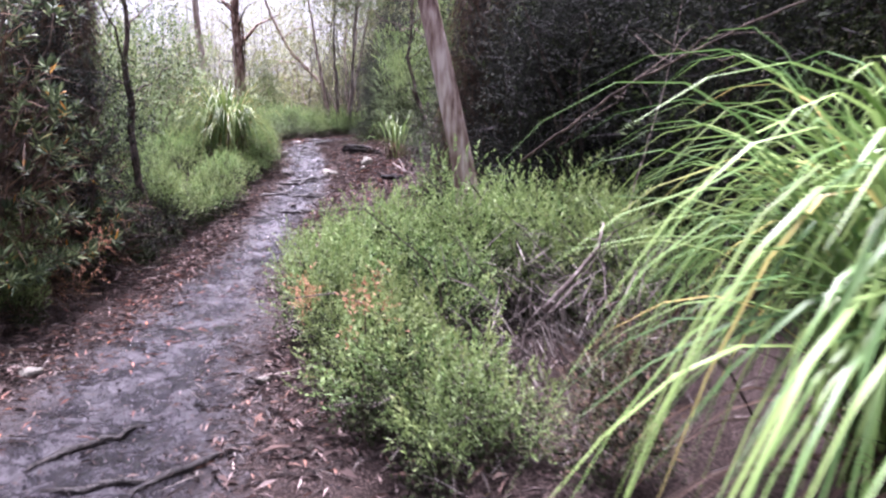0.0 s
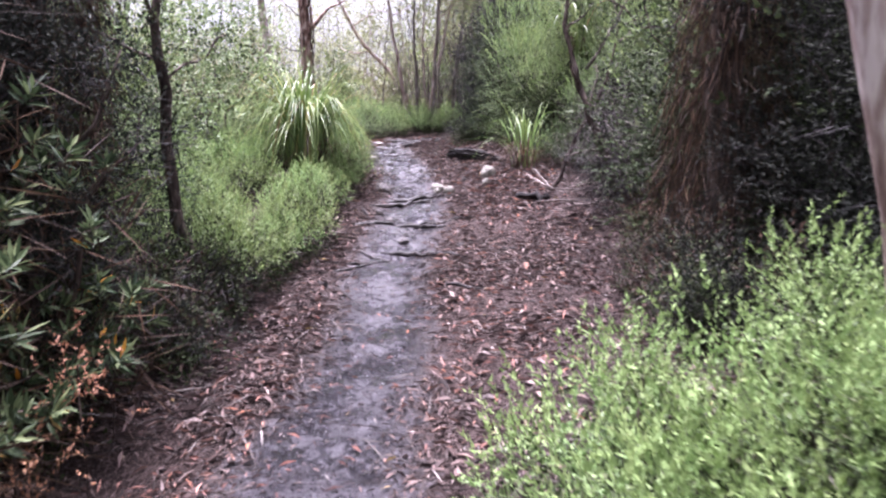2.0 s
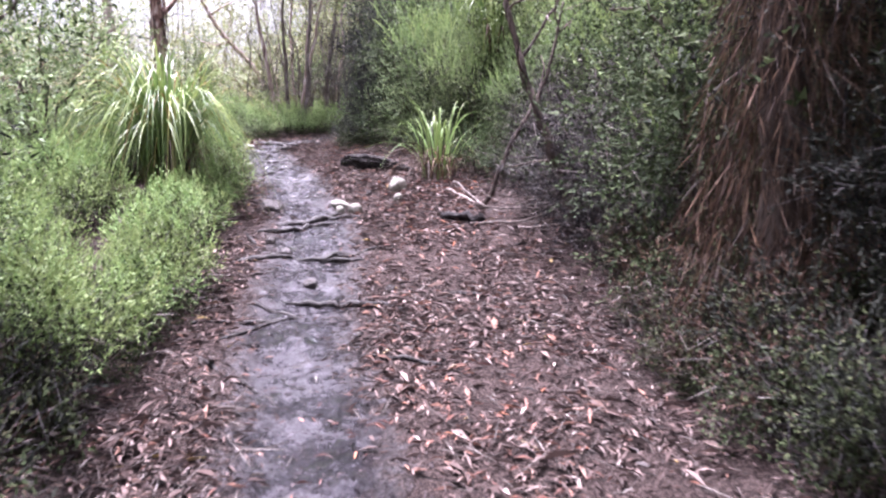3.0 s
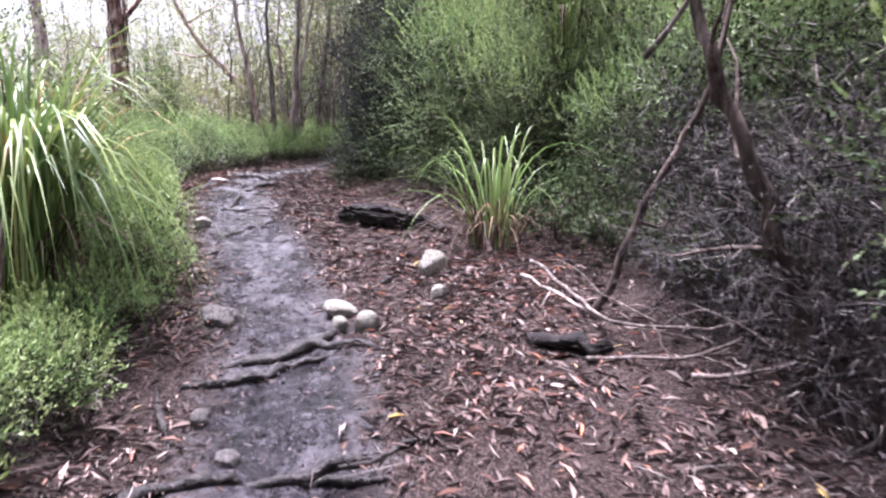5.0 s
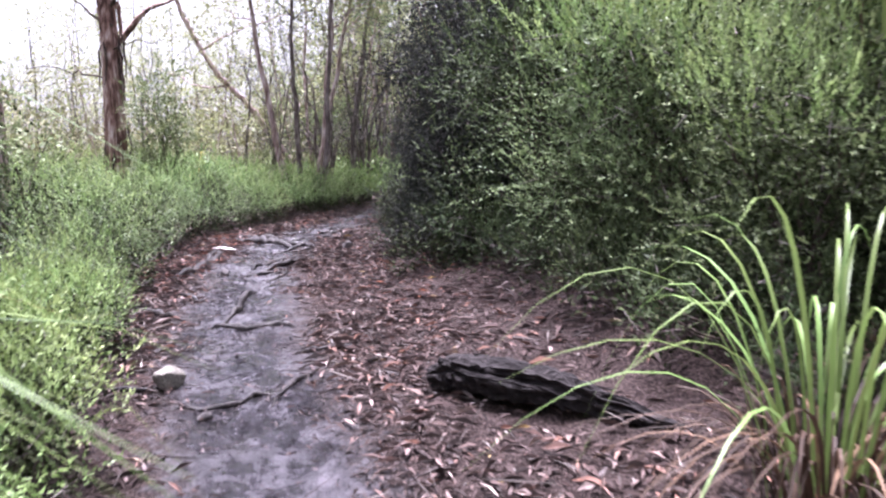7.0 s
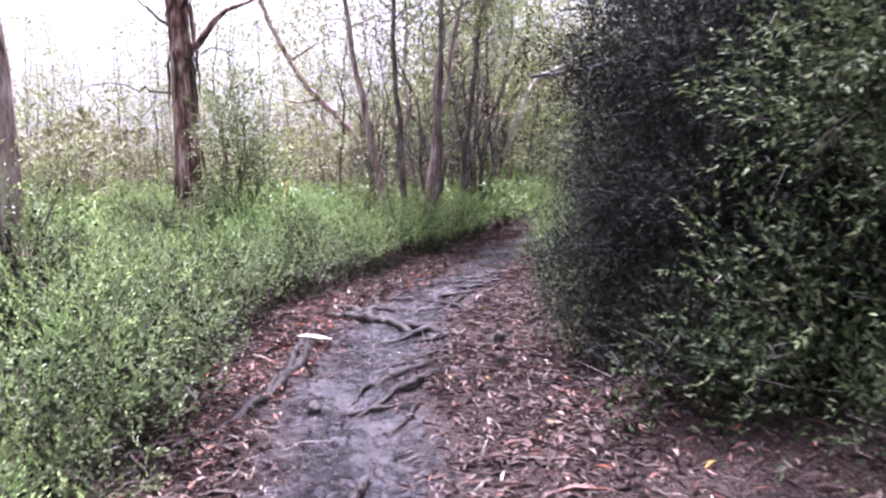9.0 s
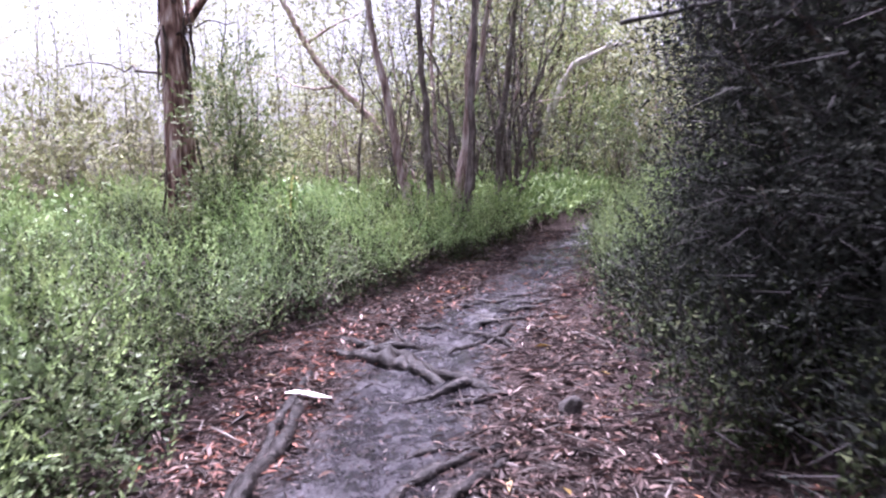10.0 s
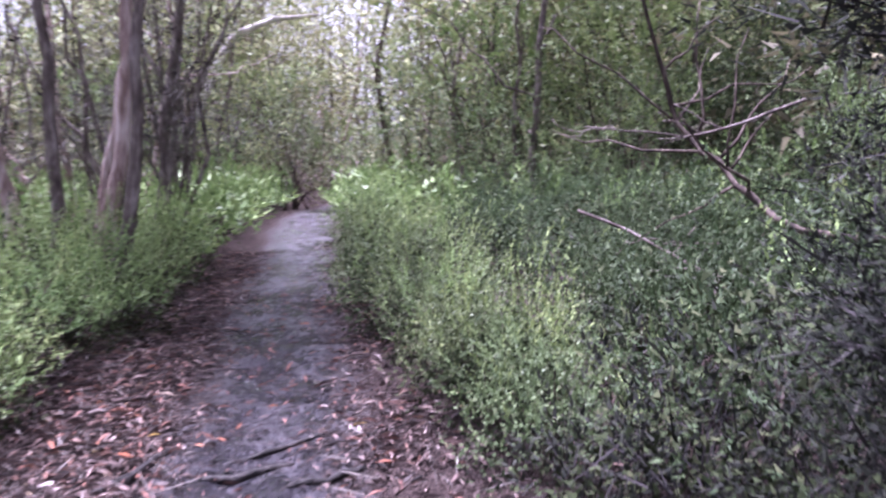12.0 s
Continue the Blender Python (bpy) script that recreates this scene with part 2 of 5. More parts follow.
CHAR = barky("charred_log", [(0.3, (0.006, 0.005, 0.005)), (0.6, (0.018, 0.015, 0.015)), (0.8, (0.06, 0.052, 0.05))], scale=(3, 20, 20), rough=0.8, bump=1.0)


# ---- plan: the track and the ground ----
PATH_Y = [-6, 0, 4.9, 6.7, 8.3, 9.5, 11, 13, 14.8, 17.3, 19, 21, 23, 26, 32.5, 36, 60]
PATH_L = [-1.6, -1.9, -2.7, -2.55, -2.65, -2.6, -2.7, -2.8, -3.25, -3.9, -4.2, -4.05, -3.4, -2.45, -0.75, 0.3, 12]
PATH_R = [0.9, 0.6, -0.95, -0.7, -0.2, 0.1, 0.1, -0.75, -1.4, -1.8, -2.0, -1.9, -1.65, -0.95, 0.6, 1.7, 13.4]
WET_Y = [-6, 0, 4, 6, 8, 10, 12, 14, 16, 18, 20, 22, 24, 28, 34, 60]
WET_X = [-0.5, -0.8, -1.6, -1.85, -1.9, -1.95, -2.15, -2.45, -2.9, -3.2, -3.05, -2.6, -2.15, -1.05, 0.5, 12.6]
RISE_Y = [-30, 0, 6, 7.5, 9.2, 10.7, 12.8, 15.0, 17.6, 20.5, 25, 32, 45, 80]
RISE_Z = [-0.3, -0.02, 0.05, 0.13, 0.25, 0.44, 0.72, 0.90, 0.96, 1.02, 1.1, 1.15, 1.0, 1.0]


def soft_noise(x, y, seed):
    """Smooth lattice noise, -1 to 1, on arrays."""
    x, y = np.asarray(x, float), np.asarray(y, float)
    i, j = np.floor(x), np.floor(y)
    u, v = x - i, y - j
    u, v = u * u * (3 - 2 * u), v * v * (3 - 2 * v)

    def h(a, b):
        s = np.sin(a * 127.1 + b * 311.7 + seed * 74.7) * 43758.5453
        return 2 * (s - np.floor(s)) - 1
    return (h(i, j) * (1 - u) + h(i + 1, j) * u) * (1 - v) + (h(i, j + 1) * (1 - u) + h(i + 1, j + 1) * u) * v


def wet_at(x, y):
    d = np.abs(np.asarray(x, float) - np.interp(y, WET_Y, WET_X) - 0.10 * soft_noise(np.asarray(y) * 1.1, 0 * np.asarray(y), 5))
    w = np.interp(y, [-6, 5, 7, 20, 36], [0.8, 0.46, 0.27, 0.34, 0.44])
    return np.clip(1.15 - d / w * 0.6, 0, 1)


def ground_z(x, y):
    x, y = np.asarray(x, float), np.asarray(y, float)
    lo, hi = np.interp(y, PATH_Y, PATH_L), np.interp(y, PATH_Y, PATH_R)
    out = np.clip(np.maximum(lo - x, x - hi) / 0.7, 0, 1)
    wet = wet_at(x, y)
    z = np.interp(y, RISE_Y, RISE_Z) + 0.16 * out * out * (3 - 2 * out)
    z = z + 0.035 * soft_noise(x * 1.3, y * 1.3, 1) + 0.018 * soft_noise(x * 4, y * 4, 2) + 0.014 * soft_noise(x * 7, y * 7, 3) * (0.6 + 1.0 * wet) + 0.011 * (0.5 + wet) * soft_noise(x * 13, y * 13, 4) + 0.007 * (0.4 + wet) * soft_noise(x * 24, y * 24, 6)
    churn = wet * np.clip(1.3 - np.abs(y - 3.9) / 1.1, 0, 1)
    z = z - 0.035 * churn * np.clip(soft_noise(x * 5.5, y * 5.5, 7) + 0.25, 0, 1) + 0.02 * churn * soft_noise(x * 16, y * 16, 8)
    far = np.clip((np.hypot(x + 2, y - 15) - 30) / 200, 0, 1)
    return z - 0.035 * wet + 0.045 * np.clip(x - np.interp(y, WET_Y, WET_X), -1.5, 1.5) * (y > 5) + far * 3 * soft_noise(x / 40, y / 40, 9)


def gz(x, y):
    return float(ground_z(x, y))


# ---- building blocks ----
def mesh_from(name, parts, mat):
    """One mesh from (vertices, faces) arrays."""
    verts, faces, tones, base = [], [], [], 0
    for v, f, *tone in parts:
        v, f = np.asarray(v), np.asarray(f)
        verts.append(v); faces.extend((f + base).tolist()); base += len(v)
        tones.append(tone[0] if tone else np.full(len(v), 0.5))
    me = bpy.data.meshes.new(name)
    me.from_pydata(np.concatenate(verts).tolist(), [], faces)
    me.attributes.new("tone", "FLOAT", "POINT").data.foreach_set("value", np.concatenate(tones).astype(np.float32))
    me.materials.append(mat)
    return me


def smooth(me):
    me.polygons.foreach_set("use_smooth", [True] * len(me.polygons))
    return me


def part(name, parts, mat, parent, label="", round_=False, kind=""):
    me = mesh_from(name, parts, mat)
    ob = new(name, smooth(me) if round_ else me)
    ob.parent = parent
    return tagged(ob, label, kind=kind)


def unit(v):
    return v / np.maximum(np.linalg.norm(v, axis=-1, keepdims=True), 1e-9)


def leaves(p, d, length, width, rng, fold=0.25, droop=0.0, slim=False):
    """Folded leaves: base, two shoulders and a tip each; slim ones taper from the base."""
    n = len(p)
    d = unit(d)
    up = unit(rng.normal(size=(n, 3)) * 0.6 + [0, 0, 1])
    s = unit(np.cross(d, up) + 1e-6)
    nn = np.cross(s, d)
    length, width = np.reshape(length * np.ones(n), (n, 1)), np.reshape(width * np.ones(n), (n, 1))
    if slim:
        tip = p + d * length
        at = p + d * length * 0.25
        v = np.stack([at + s * width / 2, tip, at - s * width / 2], 1).reshape(-1, 3)
        return v, np.arange(n)[:, None] * 3 + [0, 1, 2]
    mid = p + d * length * 0.5
    tip = p + d * length - np.array([0, 0, 1]) * length * droop
    v = np.stack([p, mid + s * width / 2 + nn * width * fold, tip, mid - s * width / 2 + nn * width * fold], 1).reshape(-1, 3)
    k = np.arange(n)[:, None] * 4
    f = np.concatenate([k + [0, 1, 2], k + [0, 2, 3]], 1).reshape(-1, 3)
    return v, f


def tube(pts, radii, sides=6, rough=0.0, rng=None):
    """A tapered, closed tube along points."""
    pts = np.asarray(pts, float)
    n = len(pts)
    radii = np.ones(n) * radii if np.ndim(radii) == 0 else np.asarray(radii, float)
    t = unit(np.gradient(pts, axis=0))
    ref = np.array([0.31, 0.87, 0.38])
    a = unit(np.cross(t, ref)); b = np.cross(t, a)
    ang = np.linspace(0, 2 * np.pi, sides, endpoint=False)
    ring = a[:, None, :] * np.cos(ang)[None, :, None] + b[:, None, :] * np.sin(ang)[None, :, None]
    rr = radii[:, None] * np.ones((n, sides))
    if rough and rng is not None:
        rr = rr * (1 + rough * rng.normal(size=(n, sides)))
    v = np.concatenate([(pts[:, None, :] + ring * rr[:, :, None]).reshape(-1, 3), pts[:1], pts[-1:]])
    f = []
    for i in range(n - 1):
        for j in range(sides):
            k = (j + 1) % sides
            f.append((i * sides + j, i * sides + k, (i + 1) * sides + k)); f.append((i * sides + j, (i + 1) * sides + k, (i + 1) * sides + j))
    for j in range(sides):
        k = (j + 1) % sides
        f.append((n * sides, k, j)); f.append((n * sides + 1, (n - 1) * sides + j, (n - 1) * sides + k))
    return v, np.array(f)


def bend(a, b, n, rng, wander=0.1, sag=0.0):
    """Points from a to b with a wandering line."""
    a, b = np.asarray(a, float), np.asarray(b, float)
    t = np.linspace(0, 1, n)[:, None]
    span = np.linalg.norm(b - a)
    w = np.cumsum(rng.normal(size=(n, 3)), 0)
    w = (w - w[:1] - t * (w[-1:] - w[:1])) * wander * span / np.sqrt(n) * 0.6
    return a + (b - a) * t + w + np.array([0, 0, -1]) * sag * span * np.sin(np.pi * t)


def sprigs(root, d, length, k, leaf, width, rng, spread=0.46, curl=0.25, slim=True):
    """Leafy shoots: k leaves along each."""
    n = len(root)
    d = unit(d)
    length = np.reshape(length * np.ones(n), (n, 1, 1))
    t = (np.arange(k)[None, :, None] + rng.random((n, k, 1))) / k
    side = unit(np.cross(d, rng.normal(size=(n, 3))))
    line = root[:, None, :] + d[:, None, :] * length * t + side[:, None, :] * length * curl * t * t
    r = rng.normal(size=(n, k, 3))
    r = unit(r - (r * d[:, None, :]).sum(-1, keepdims=True) * d[:, None, :])
    ld = d[:, None, :] * (0.35 + 0.7 * t) + r * spread
    size = (0.7 + 0.6 * rng.random((n * k))) * leaf
    v, f = leaves(line.reshape(-1, 3), ld.reshape(-1, 3), size, size * width / leaf, rng, slim=slim)
    # Tips pale as new growth; clump tone paints in lit and shaded tufts.
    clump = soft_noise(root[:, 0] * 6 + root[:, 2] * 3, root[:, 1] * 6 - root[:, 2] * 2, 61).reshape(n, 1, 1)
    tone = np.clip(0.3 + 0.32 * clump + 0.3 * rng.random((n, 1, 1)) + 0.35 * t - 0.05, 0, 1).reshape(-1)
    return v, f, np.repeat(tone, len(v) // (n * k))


def dome(n, r, h, rng, inner=0.45, low=0.08):
    """Points in the outer shell of an uneven dome and the outward way at each."""
    d = unit(rng.normal(size=(n, 3)) * [1, 1, 0.9])
    d[:, 2] = np.abs(d[:, 2]) * 1.0 + low * rng.normal(size=n)
    ph = np.arctan2(d[:, 1], d[:, 0])
    lump = 1 + 0.18 * np.sin(3 * ph + rng.random() * 6) + 0.12 * np.sin(5 * ph + 4 * d[:, 2] + rng.random() * 6)
    rad = (inner + (1 - inner) * rng.random(n) ** 0.6) * lump
    p = d * rad[:, None] * [r, r, h]
    p[:, 2] = np.maximum(p[:, 2], 0.03)
    return p, d


def orb(n, r, h, rng, inner=0.3):
    """Points through the outer part of an uneven ball and the outward way at each."""
    d = unit(rng.normal(size=(n, 3)))
    rad = (inner + (1 - inner) * rng.random(n) ** 0.5) * (1 + 0.2 * np.sin(4 * np.arctan2(d[:, 1], d[:, 0]) + rng.random() * 6) * np.cos(3 * d[:, 2]))
    return d * rad[:, None] * [r, r, h], d


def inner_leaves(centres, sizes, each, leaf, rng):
    """Broad leaves added inside a crown to block light and deepen its shade."""
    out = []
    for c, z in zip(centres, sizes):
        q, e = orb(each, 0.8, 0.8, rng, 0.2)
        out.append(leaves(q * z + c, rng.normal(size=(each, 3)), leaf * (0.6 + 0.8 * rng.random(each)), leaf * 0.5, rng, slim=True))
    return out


def place(x, y, turn=0.0, size=1.0, lift=0.0, lean=(0, 0), tall=None):
    return Matrix.LocRotScale((x, y, gz(x, y) + lift), Euler((radians(lean[0]), radians(lean[1]), radians(turn))), (size, size, tall or size))


def shrub(name, r, h, shoots, k, leaf, width, mat, seed, label, up=0.4, inner=0.4, shoot=0.2, fresh=0.0, dead=0.0, lumps=9, slim=True, old=210, group="shrubs beside the track", twig_mat=None):
    """A dense shrub of several rounded lumps on thin stems."""
    rng = np.random.default_rng(seed)
    ob = tagged(new(name), label, "shrub", group)
    c, cd = dome(lumps, r * 0.66, h * 0.62, rng, 0.75)
    c[0] = (0, 0, h * 0.4)
    per = shoots // lumps
    p, d, inside = [], [], []
    for i in range(lumps):
        size = 0.34 + 0.2 * rng.random()
        q, e = orb(per, r * size, h * size, rng, inner)
        p.append(q + c[i]); d.append(e + cd[i] * 0.35)
        inside.append(np.array([r, r, h]) * size)
    p, d = np.concatenate(p), unit(np.concatenate(d))
    p[:, 2] = np.abs(p[:, 2]) + 0.09 * h
    high = p[:, 2] > h * (0.16 + 0.14 * rng.random(len(p)))
    p, d = p[high], d[high]
    n = len(p)
    ln = shoot * (0.5 + 0.9 * rng.random(n))
    way = unit(d * (1 - up) + [0, 0, up] + rng.normal(size=(n, 3)) * 0.3)
    root = p - way * ln[:, None] * 0.6
    root[:, 2] = np.maximum(root[:, 2], 0.0)
    # More new shoots high and outside, where top light is coloured in.
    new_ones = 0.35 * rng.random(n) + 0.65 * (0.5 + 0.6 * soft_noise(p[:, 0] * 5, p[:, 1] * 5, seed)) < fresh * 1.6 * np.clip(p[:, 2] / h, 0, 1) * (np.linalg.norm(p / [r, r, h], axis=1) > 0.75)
    part("foliage", [sprigs(root[~new_ones], way[~new_ones], ln[~new_ones], k, leaf, width, rng, slim=slim)], mat, ob, kind="stuff")
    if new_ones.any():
        part("new_growth", [sprigs(root[new_ones], way[new_ones] + [0, 0, 0.3], ln[new_ones] * 1.1, k, leaf, width, rng, slim=slim)], FRESH, ob, "pale green new shoots that carry the light on top", kind="stuff")
    part("old_leaves", inner_leaves([*c, np.array([0, 0, h * 0.25])], [*inside, np.array([r * 0.6, r * 0.6, h * 0.3])], old, r * 0.07, rng), SHADELEAF, ob, "dark leaves added inside to deepen the shade", kind="stuff")
    stems = []
    for i in range(10):
        e = p[rng.integers(n)] * 0.8
        s = np.array([*(rng.normal(size=2) * 0.06 * r), -0.05])
        stems.append(tube(bend(s, e, 5, rng, 0.12), np.linspace(0.009, 0.003, 5) * (0.5 + h), 4))
    part("woody_base", stems, DARKBARK, ob, kind="stuff")
    if dead:
        m = int(n * dead)
        q = p[rng.integers(0, n, m)]
        part("dead_wood", [leaves(q * [0.9, 0.9, 0.6], rng.normal(size=(m, 3)) * [1, 1, 0.7] + [0, 0, 0.3], 0.22 * (0.5 + rng.random(m)), 0.006, rng, slim=True)], twig_mat or TWIG, ob, "bare dead twigs", kind="stuff")
    return ob


def thicket(name, r, h, clumps, shoots, k, leaf, width, mat, seed, label, low=0.12, fresh=0.0, dead=0.3, clump_r=0.4, shoot=0.25, bark=None, up=0.3, category="bush", stems=9, twig=0.008, old=100, group="bushes behind the track", inner_mat=None, twig_mat=None):
    """A tall bush: stems that fork, with clumps of leafy shoots and dead twigs."""
    rng = np.random.default_rng(seed)
    ob = tagged(new(name), label, category, group)
    d = unit(rng.normal(size=(clumps, 3)))
    rad = rng.random(clumps) ** 0.4
    c = d * rad[:, None] * [r, r, h * 0.5]
    c[:, 2] += h * 0.5
    c[:, 2] = np.maximum(c[:, 2], low)
    flat = c[:, 2] < h * 0.3
    c[flat, :2] *= 1.0 + 0.25 * rng.random((flat.sum(), 1))
    root, way = [], []
    for i in range(clumps):
        p, e = orb(shoots, clump_r, clump_r * 0.75, rng, 0.25)
        root.append(p + c[i]); way.append(e * (1 - up) + [0, 0, up] + d[i] * 0.3 + rng.normal(size=(shoots, 3)) * 0.35)
        if i < stems:
            s = np.array([*(rng.normal(size=2) * 0.12 * r), -0.05])
            hub = np.array([c[i][0] * 0.35, c[i][1] * 0.35, c[i][2] * 0.55])
            part("stem", [tube(np.concatenate([bend(s, hub, 4, rng, 0.15), bend(hub, c[i], 5, rng, 0.2)[1:]]), np.linspace(0.016, 0.004, 8) * (0.5 + h / 3), 5)], bark or DARKBARK, ob, round_=True)
    part("old_leaves", inner_leaves(c, [np.array([1, 1, 0.75]) * clump_r] * clumps, old, clump_r * 0.14, rng), inner_mat or SHADELEAF, ob, "dark leaves added inside to deepen the shade", kind="stuff")
    root, way = np.concatenate(root), unit(np.concatenate(way))
    root[:, 2] = np.maximum(root[:, 2], 0.02)
    n = len(root)
    ln = shoot * (0.6 + 0.8 * rng.random(n))
    # New shoots in upper clumps only, which also colours the lit tops brighter.
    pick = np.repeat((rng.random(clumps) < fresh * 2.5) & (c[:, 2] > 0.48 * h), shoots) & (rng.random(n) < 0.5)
    part("foliage", [sprigs(root[~pick], way[~pick], ln[~pick], k, leaf, width, rng)], mat, ob, kind="stuff")
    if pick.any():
        part("new_growth", [sprigs(root[pick] + way[pick] * 0.08, way[pick] + [0, 0, 1.3], ln[pick], k + 4, leaf * 1.1, width * 1.3, rng, spread=0.34)], FRESH, ob, "bright green new shoots, paler for the light on top", kind="stuff")
    if dead:
        m = int(n * dead)
        q = root[rng.integers(0, n, m)] * [0.92, 0.92, 0.95]
        part("dead_wood", [leaves(q, unit(rng.normal(size=(m, 3)) * [1, 1, 0.6]), 0.35 * (0.4 + rng.random(m)), twig, rng, slim=True)], twig_mat or TWIG, ob, "bare dead twigs", kind="stuff")
    return ob


def banksia(name, r, h, heads, seed, label):
    """A bush of whorled leaf heads on crooked dark branches."""
    rng = np.random.default_rng(seed)
    ob = tagged(new(name), label, "bush", "banksias beside the track")
    p, d = dome(heads, r, h, rng, 0.55, 0.3)
    p[:, 2] = np.maximum(p[:, 2], 0.3)
    lp, ld = [], []
    for i in range(heads):
        way = unit(d[i] * 0.6 + np.array([0, 0, 0.5]) + rng.normal(size=3) * 0.3)
        m = 20
        rr = rng.normal(size=(m, 3))
        rr = unit(rr - (rr @ way)[:, None] * way)
        back = rng.random((m, 1))
        lp.append(p[i] - way * 0.07 * back); ld.append(rr * (0.55 + 0.5 * back) + way * (0.75 - 0.5 * back))
        if i % 5 == 0:
            hub = np.array([p[i][0] * 0.4, p[i][1] * 0.4, p[i][2] * 0.5])
            a = np.array([*(rng.normal(size=2) * 0.08), -0.05])
            part("branch", [tube(np.concatenate([bend(a, hub, 4, rng, 0.2), bend(hub, p[i], 5, rng, 0.25)[1:]]), np.linspace(0.03, 0.006, 8), 5)], DARKBARK, ob, round_=True)
    lp, ld = np.concatenate(lp), np.concatenate(ld)
    n = len(lp)
    part("foliage", [leaves(lp, ld, 0.085 * (0.7 + 0.6 * rng.random(n)), 0.019, rng, 0.15)], BANKSIA, ob, kind="stuff")
    m = heads * 12
    q, e = dome(m, r * 0.75, h * 0.9, rng, 0.2, 0.2)
    part("dead_wood", [leaves(q, e + rng.normal(size=(m, 3)) * 0.9 - [0, 0, 0.3], 0.3 * (0.4 + rng.random(m)), 0.009, rng)], THATCH, ob, "tangle of brown dead twigs", kind="stuff")
    return ob


def blades_of(n, reach, h, rng, width=0.012, spread=0.12, seg=8, stiff=1.0, lift=0.0):
    """Arching strap leaves, folded along the middle: one pair of arrays for each."""
    ph = rng.random(n) * 2 * np.pi
    d = np.stack([np.cos(ph), np.sin(ph), 0 * ph], 1)
    base = d * spread * np.sqrt(rng.random(n))[:, None] + [0, 0, lift]
    s = np.stack([-np.sin(ph), np.cos(ph), 0 * ph], 1)
    out = reach * (0.2 + 0.9 * rng.random(n))[:, None]
    hh = h * (0.6 + 0.5 * rng.random(n))[:, None]
    over = (0.2 + 0.9 * rng.random(n))[:, None] / stiff
    tw = rng.normal(size=(n, 1)) * 0.25
    rows = []
    for u in np.linspace(0, 1, seg + 1):
        c = base + d * out * (u ** 1.5) + s * out * tw * u * u + np.array([0, 0, 1]) * hh * (1.7 * u - (0.75 + 0.75 * over) * u ** 2.4)
        w = width * (0.55 + 0.6 * np.sin(np.pi * min(1, u * 0.9 + 0.12))) * (1 - 0.93 * u ** 4)
        rows.append(np.stack([c - s * w, c + np.array([0, 0, -0.35]) * w, c + s * w], 1))
    v = np.stack(rows, 1).reshape(n, -1, 3)
    f = []
    for i in range(seg):
        for j in (0, 1):
            a = i * 3 + j
            f += [(a, a + 1, a + 4), (a, a + 4, a + 3)]
    return [(q, np.array(f)) for q in v]


def tussock(name, n, reach, h, seed, label, width=0.012, spread=0.14, dead=0.2, stiff=1.0, single=False, lift=0.0):
    rng = np.random.default_rng(seed)
    ob = tagged(new(name), label, "tussock", "sedge tussocks")
    b = blades_of(n, reach, h, rng, width, spread, stiff=stiff, lift=lift)
    if single:
        for q in b[:300]:
            part("blade", [q], BLADE, ob, round_=True)
        b = b[300:]
    if b:
        part("blade_mass", b, BLADE, ob, round_=True, kind="stuff")
    if dead:
        part("dead_skirt", blades_of(int(n * dead), reach * 0.75, h * 0.5, rng, width * 0.8, spread, stiff=0.55), THATCH, ob, "brown dead blades at the base", kind="stuff")
    return ob


def tree(name, h, r0, lean, seed, label, bark, leaf_mat, limbs=7, start=0.5, clumps=3, leaf=0.07, spread=0.22, wander=0.06, per=26, sides=7, clump_r=None, k=7, bow=(0, 0), group=""):
    """A tapered trunk with limbs and clumps of leaves at their ends."""
    rng = np.random.default_rng(seed)
    ob = tagged(new(name), label, "tree", group)
    top = np.array([lean[0], lean[1], h])
    line = bend((0, 0, -0.15), top, 16, rng, wander)
    u = np.linspace(0, 1, 16)
    line = line + np.sin(np.pi * u)[:, None] * np.array([bow[0], bow[1], 0])
    rad = r0 * (1 - 0.8 * u) * (1 + 0.5 * np.exp(-u * 25))
    part("trunk", [tube(line, rad, sides, 0.04, rng)], bark, ob, round_=True)
    tips = [line[-1]]
    for i in range(limbs):
        w = start + (1 - start) * (i + rng.random()) / limbs
        j = min(14, int(w * 15))
        a = line[j] + (line[j + 1] - line[j]) * (w * 15 - j)
        ph = i * 2.4 + rng.random() * 1.2
        ln = h * spread * (0.6 + 0.7 * rng.random()) * (1.25 - 0.5 * w)
        b = a + np.array([np.cos(ph) * ln, np.sin(ph) * ln, ln * (0.35 + 0.8 * rng.random())])
        part("limb", [tube(bend(a, b, 7, rng, 0.2), np.linspace(max(0.008, r0 * 0.42 * (1.15 - w)), 0.006, 7), 5)], bark, ob, round_=True)
        for c in range(clumps):
            tips.append(a + (b - a) * (0.55 + 0.55 * rng.random()) + rng.normal(size=3) * ln * 0.22)
    tips = np.array(tips)
    cr = clump_r or h * 0.055
    root = np.repeat(tips, per, 0) + rng.normal(size=(len(tips) * per, 3)) * cr * [0.75, 0.75, 0.5]
    way = rng.normal(size=root.shape) * [1, 1, 0.7] + [0, 0, -0.1]
    part("crown", [sprigs(root, way, leaf * 3.5, k, leaf, leaf * 0.3, rng, 0.7)], leaf_mat, ob, kind="stuff")
    return ob


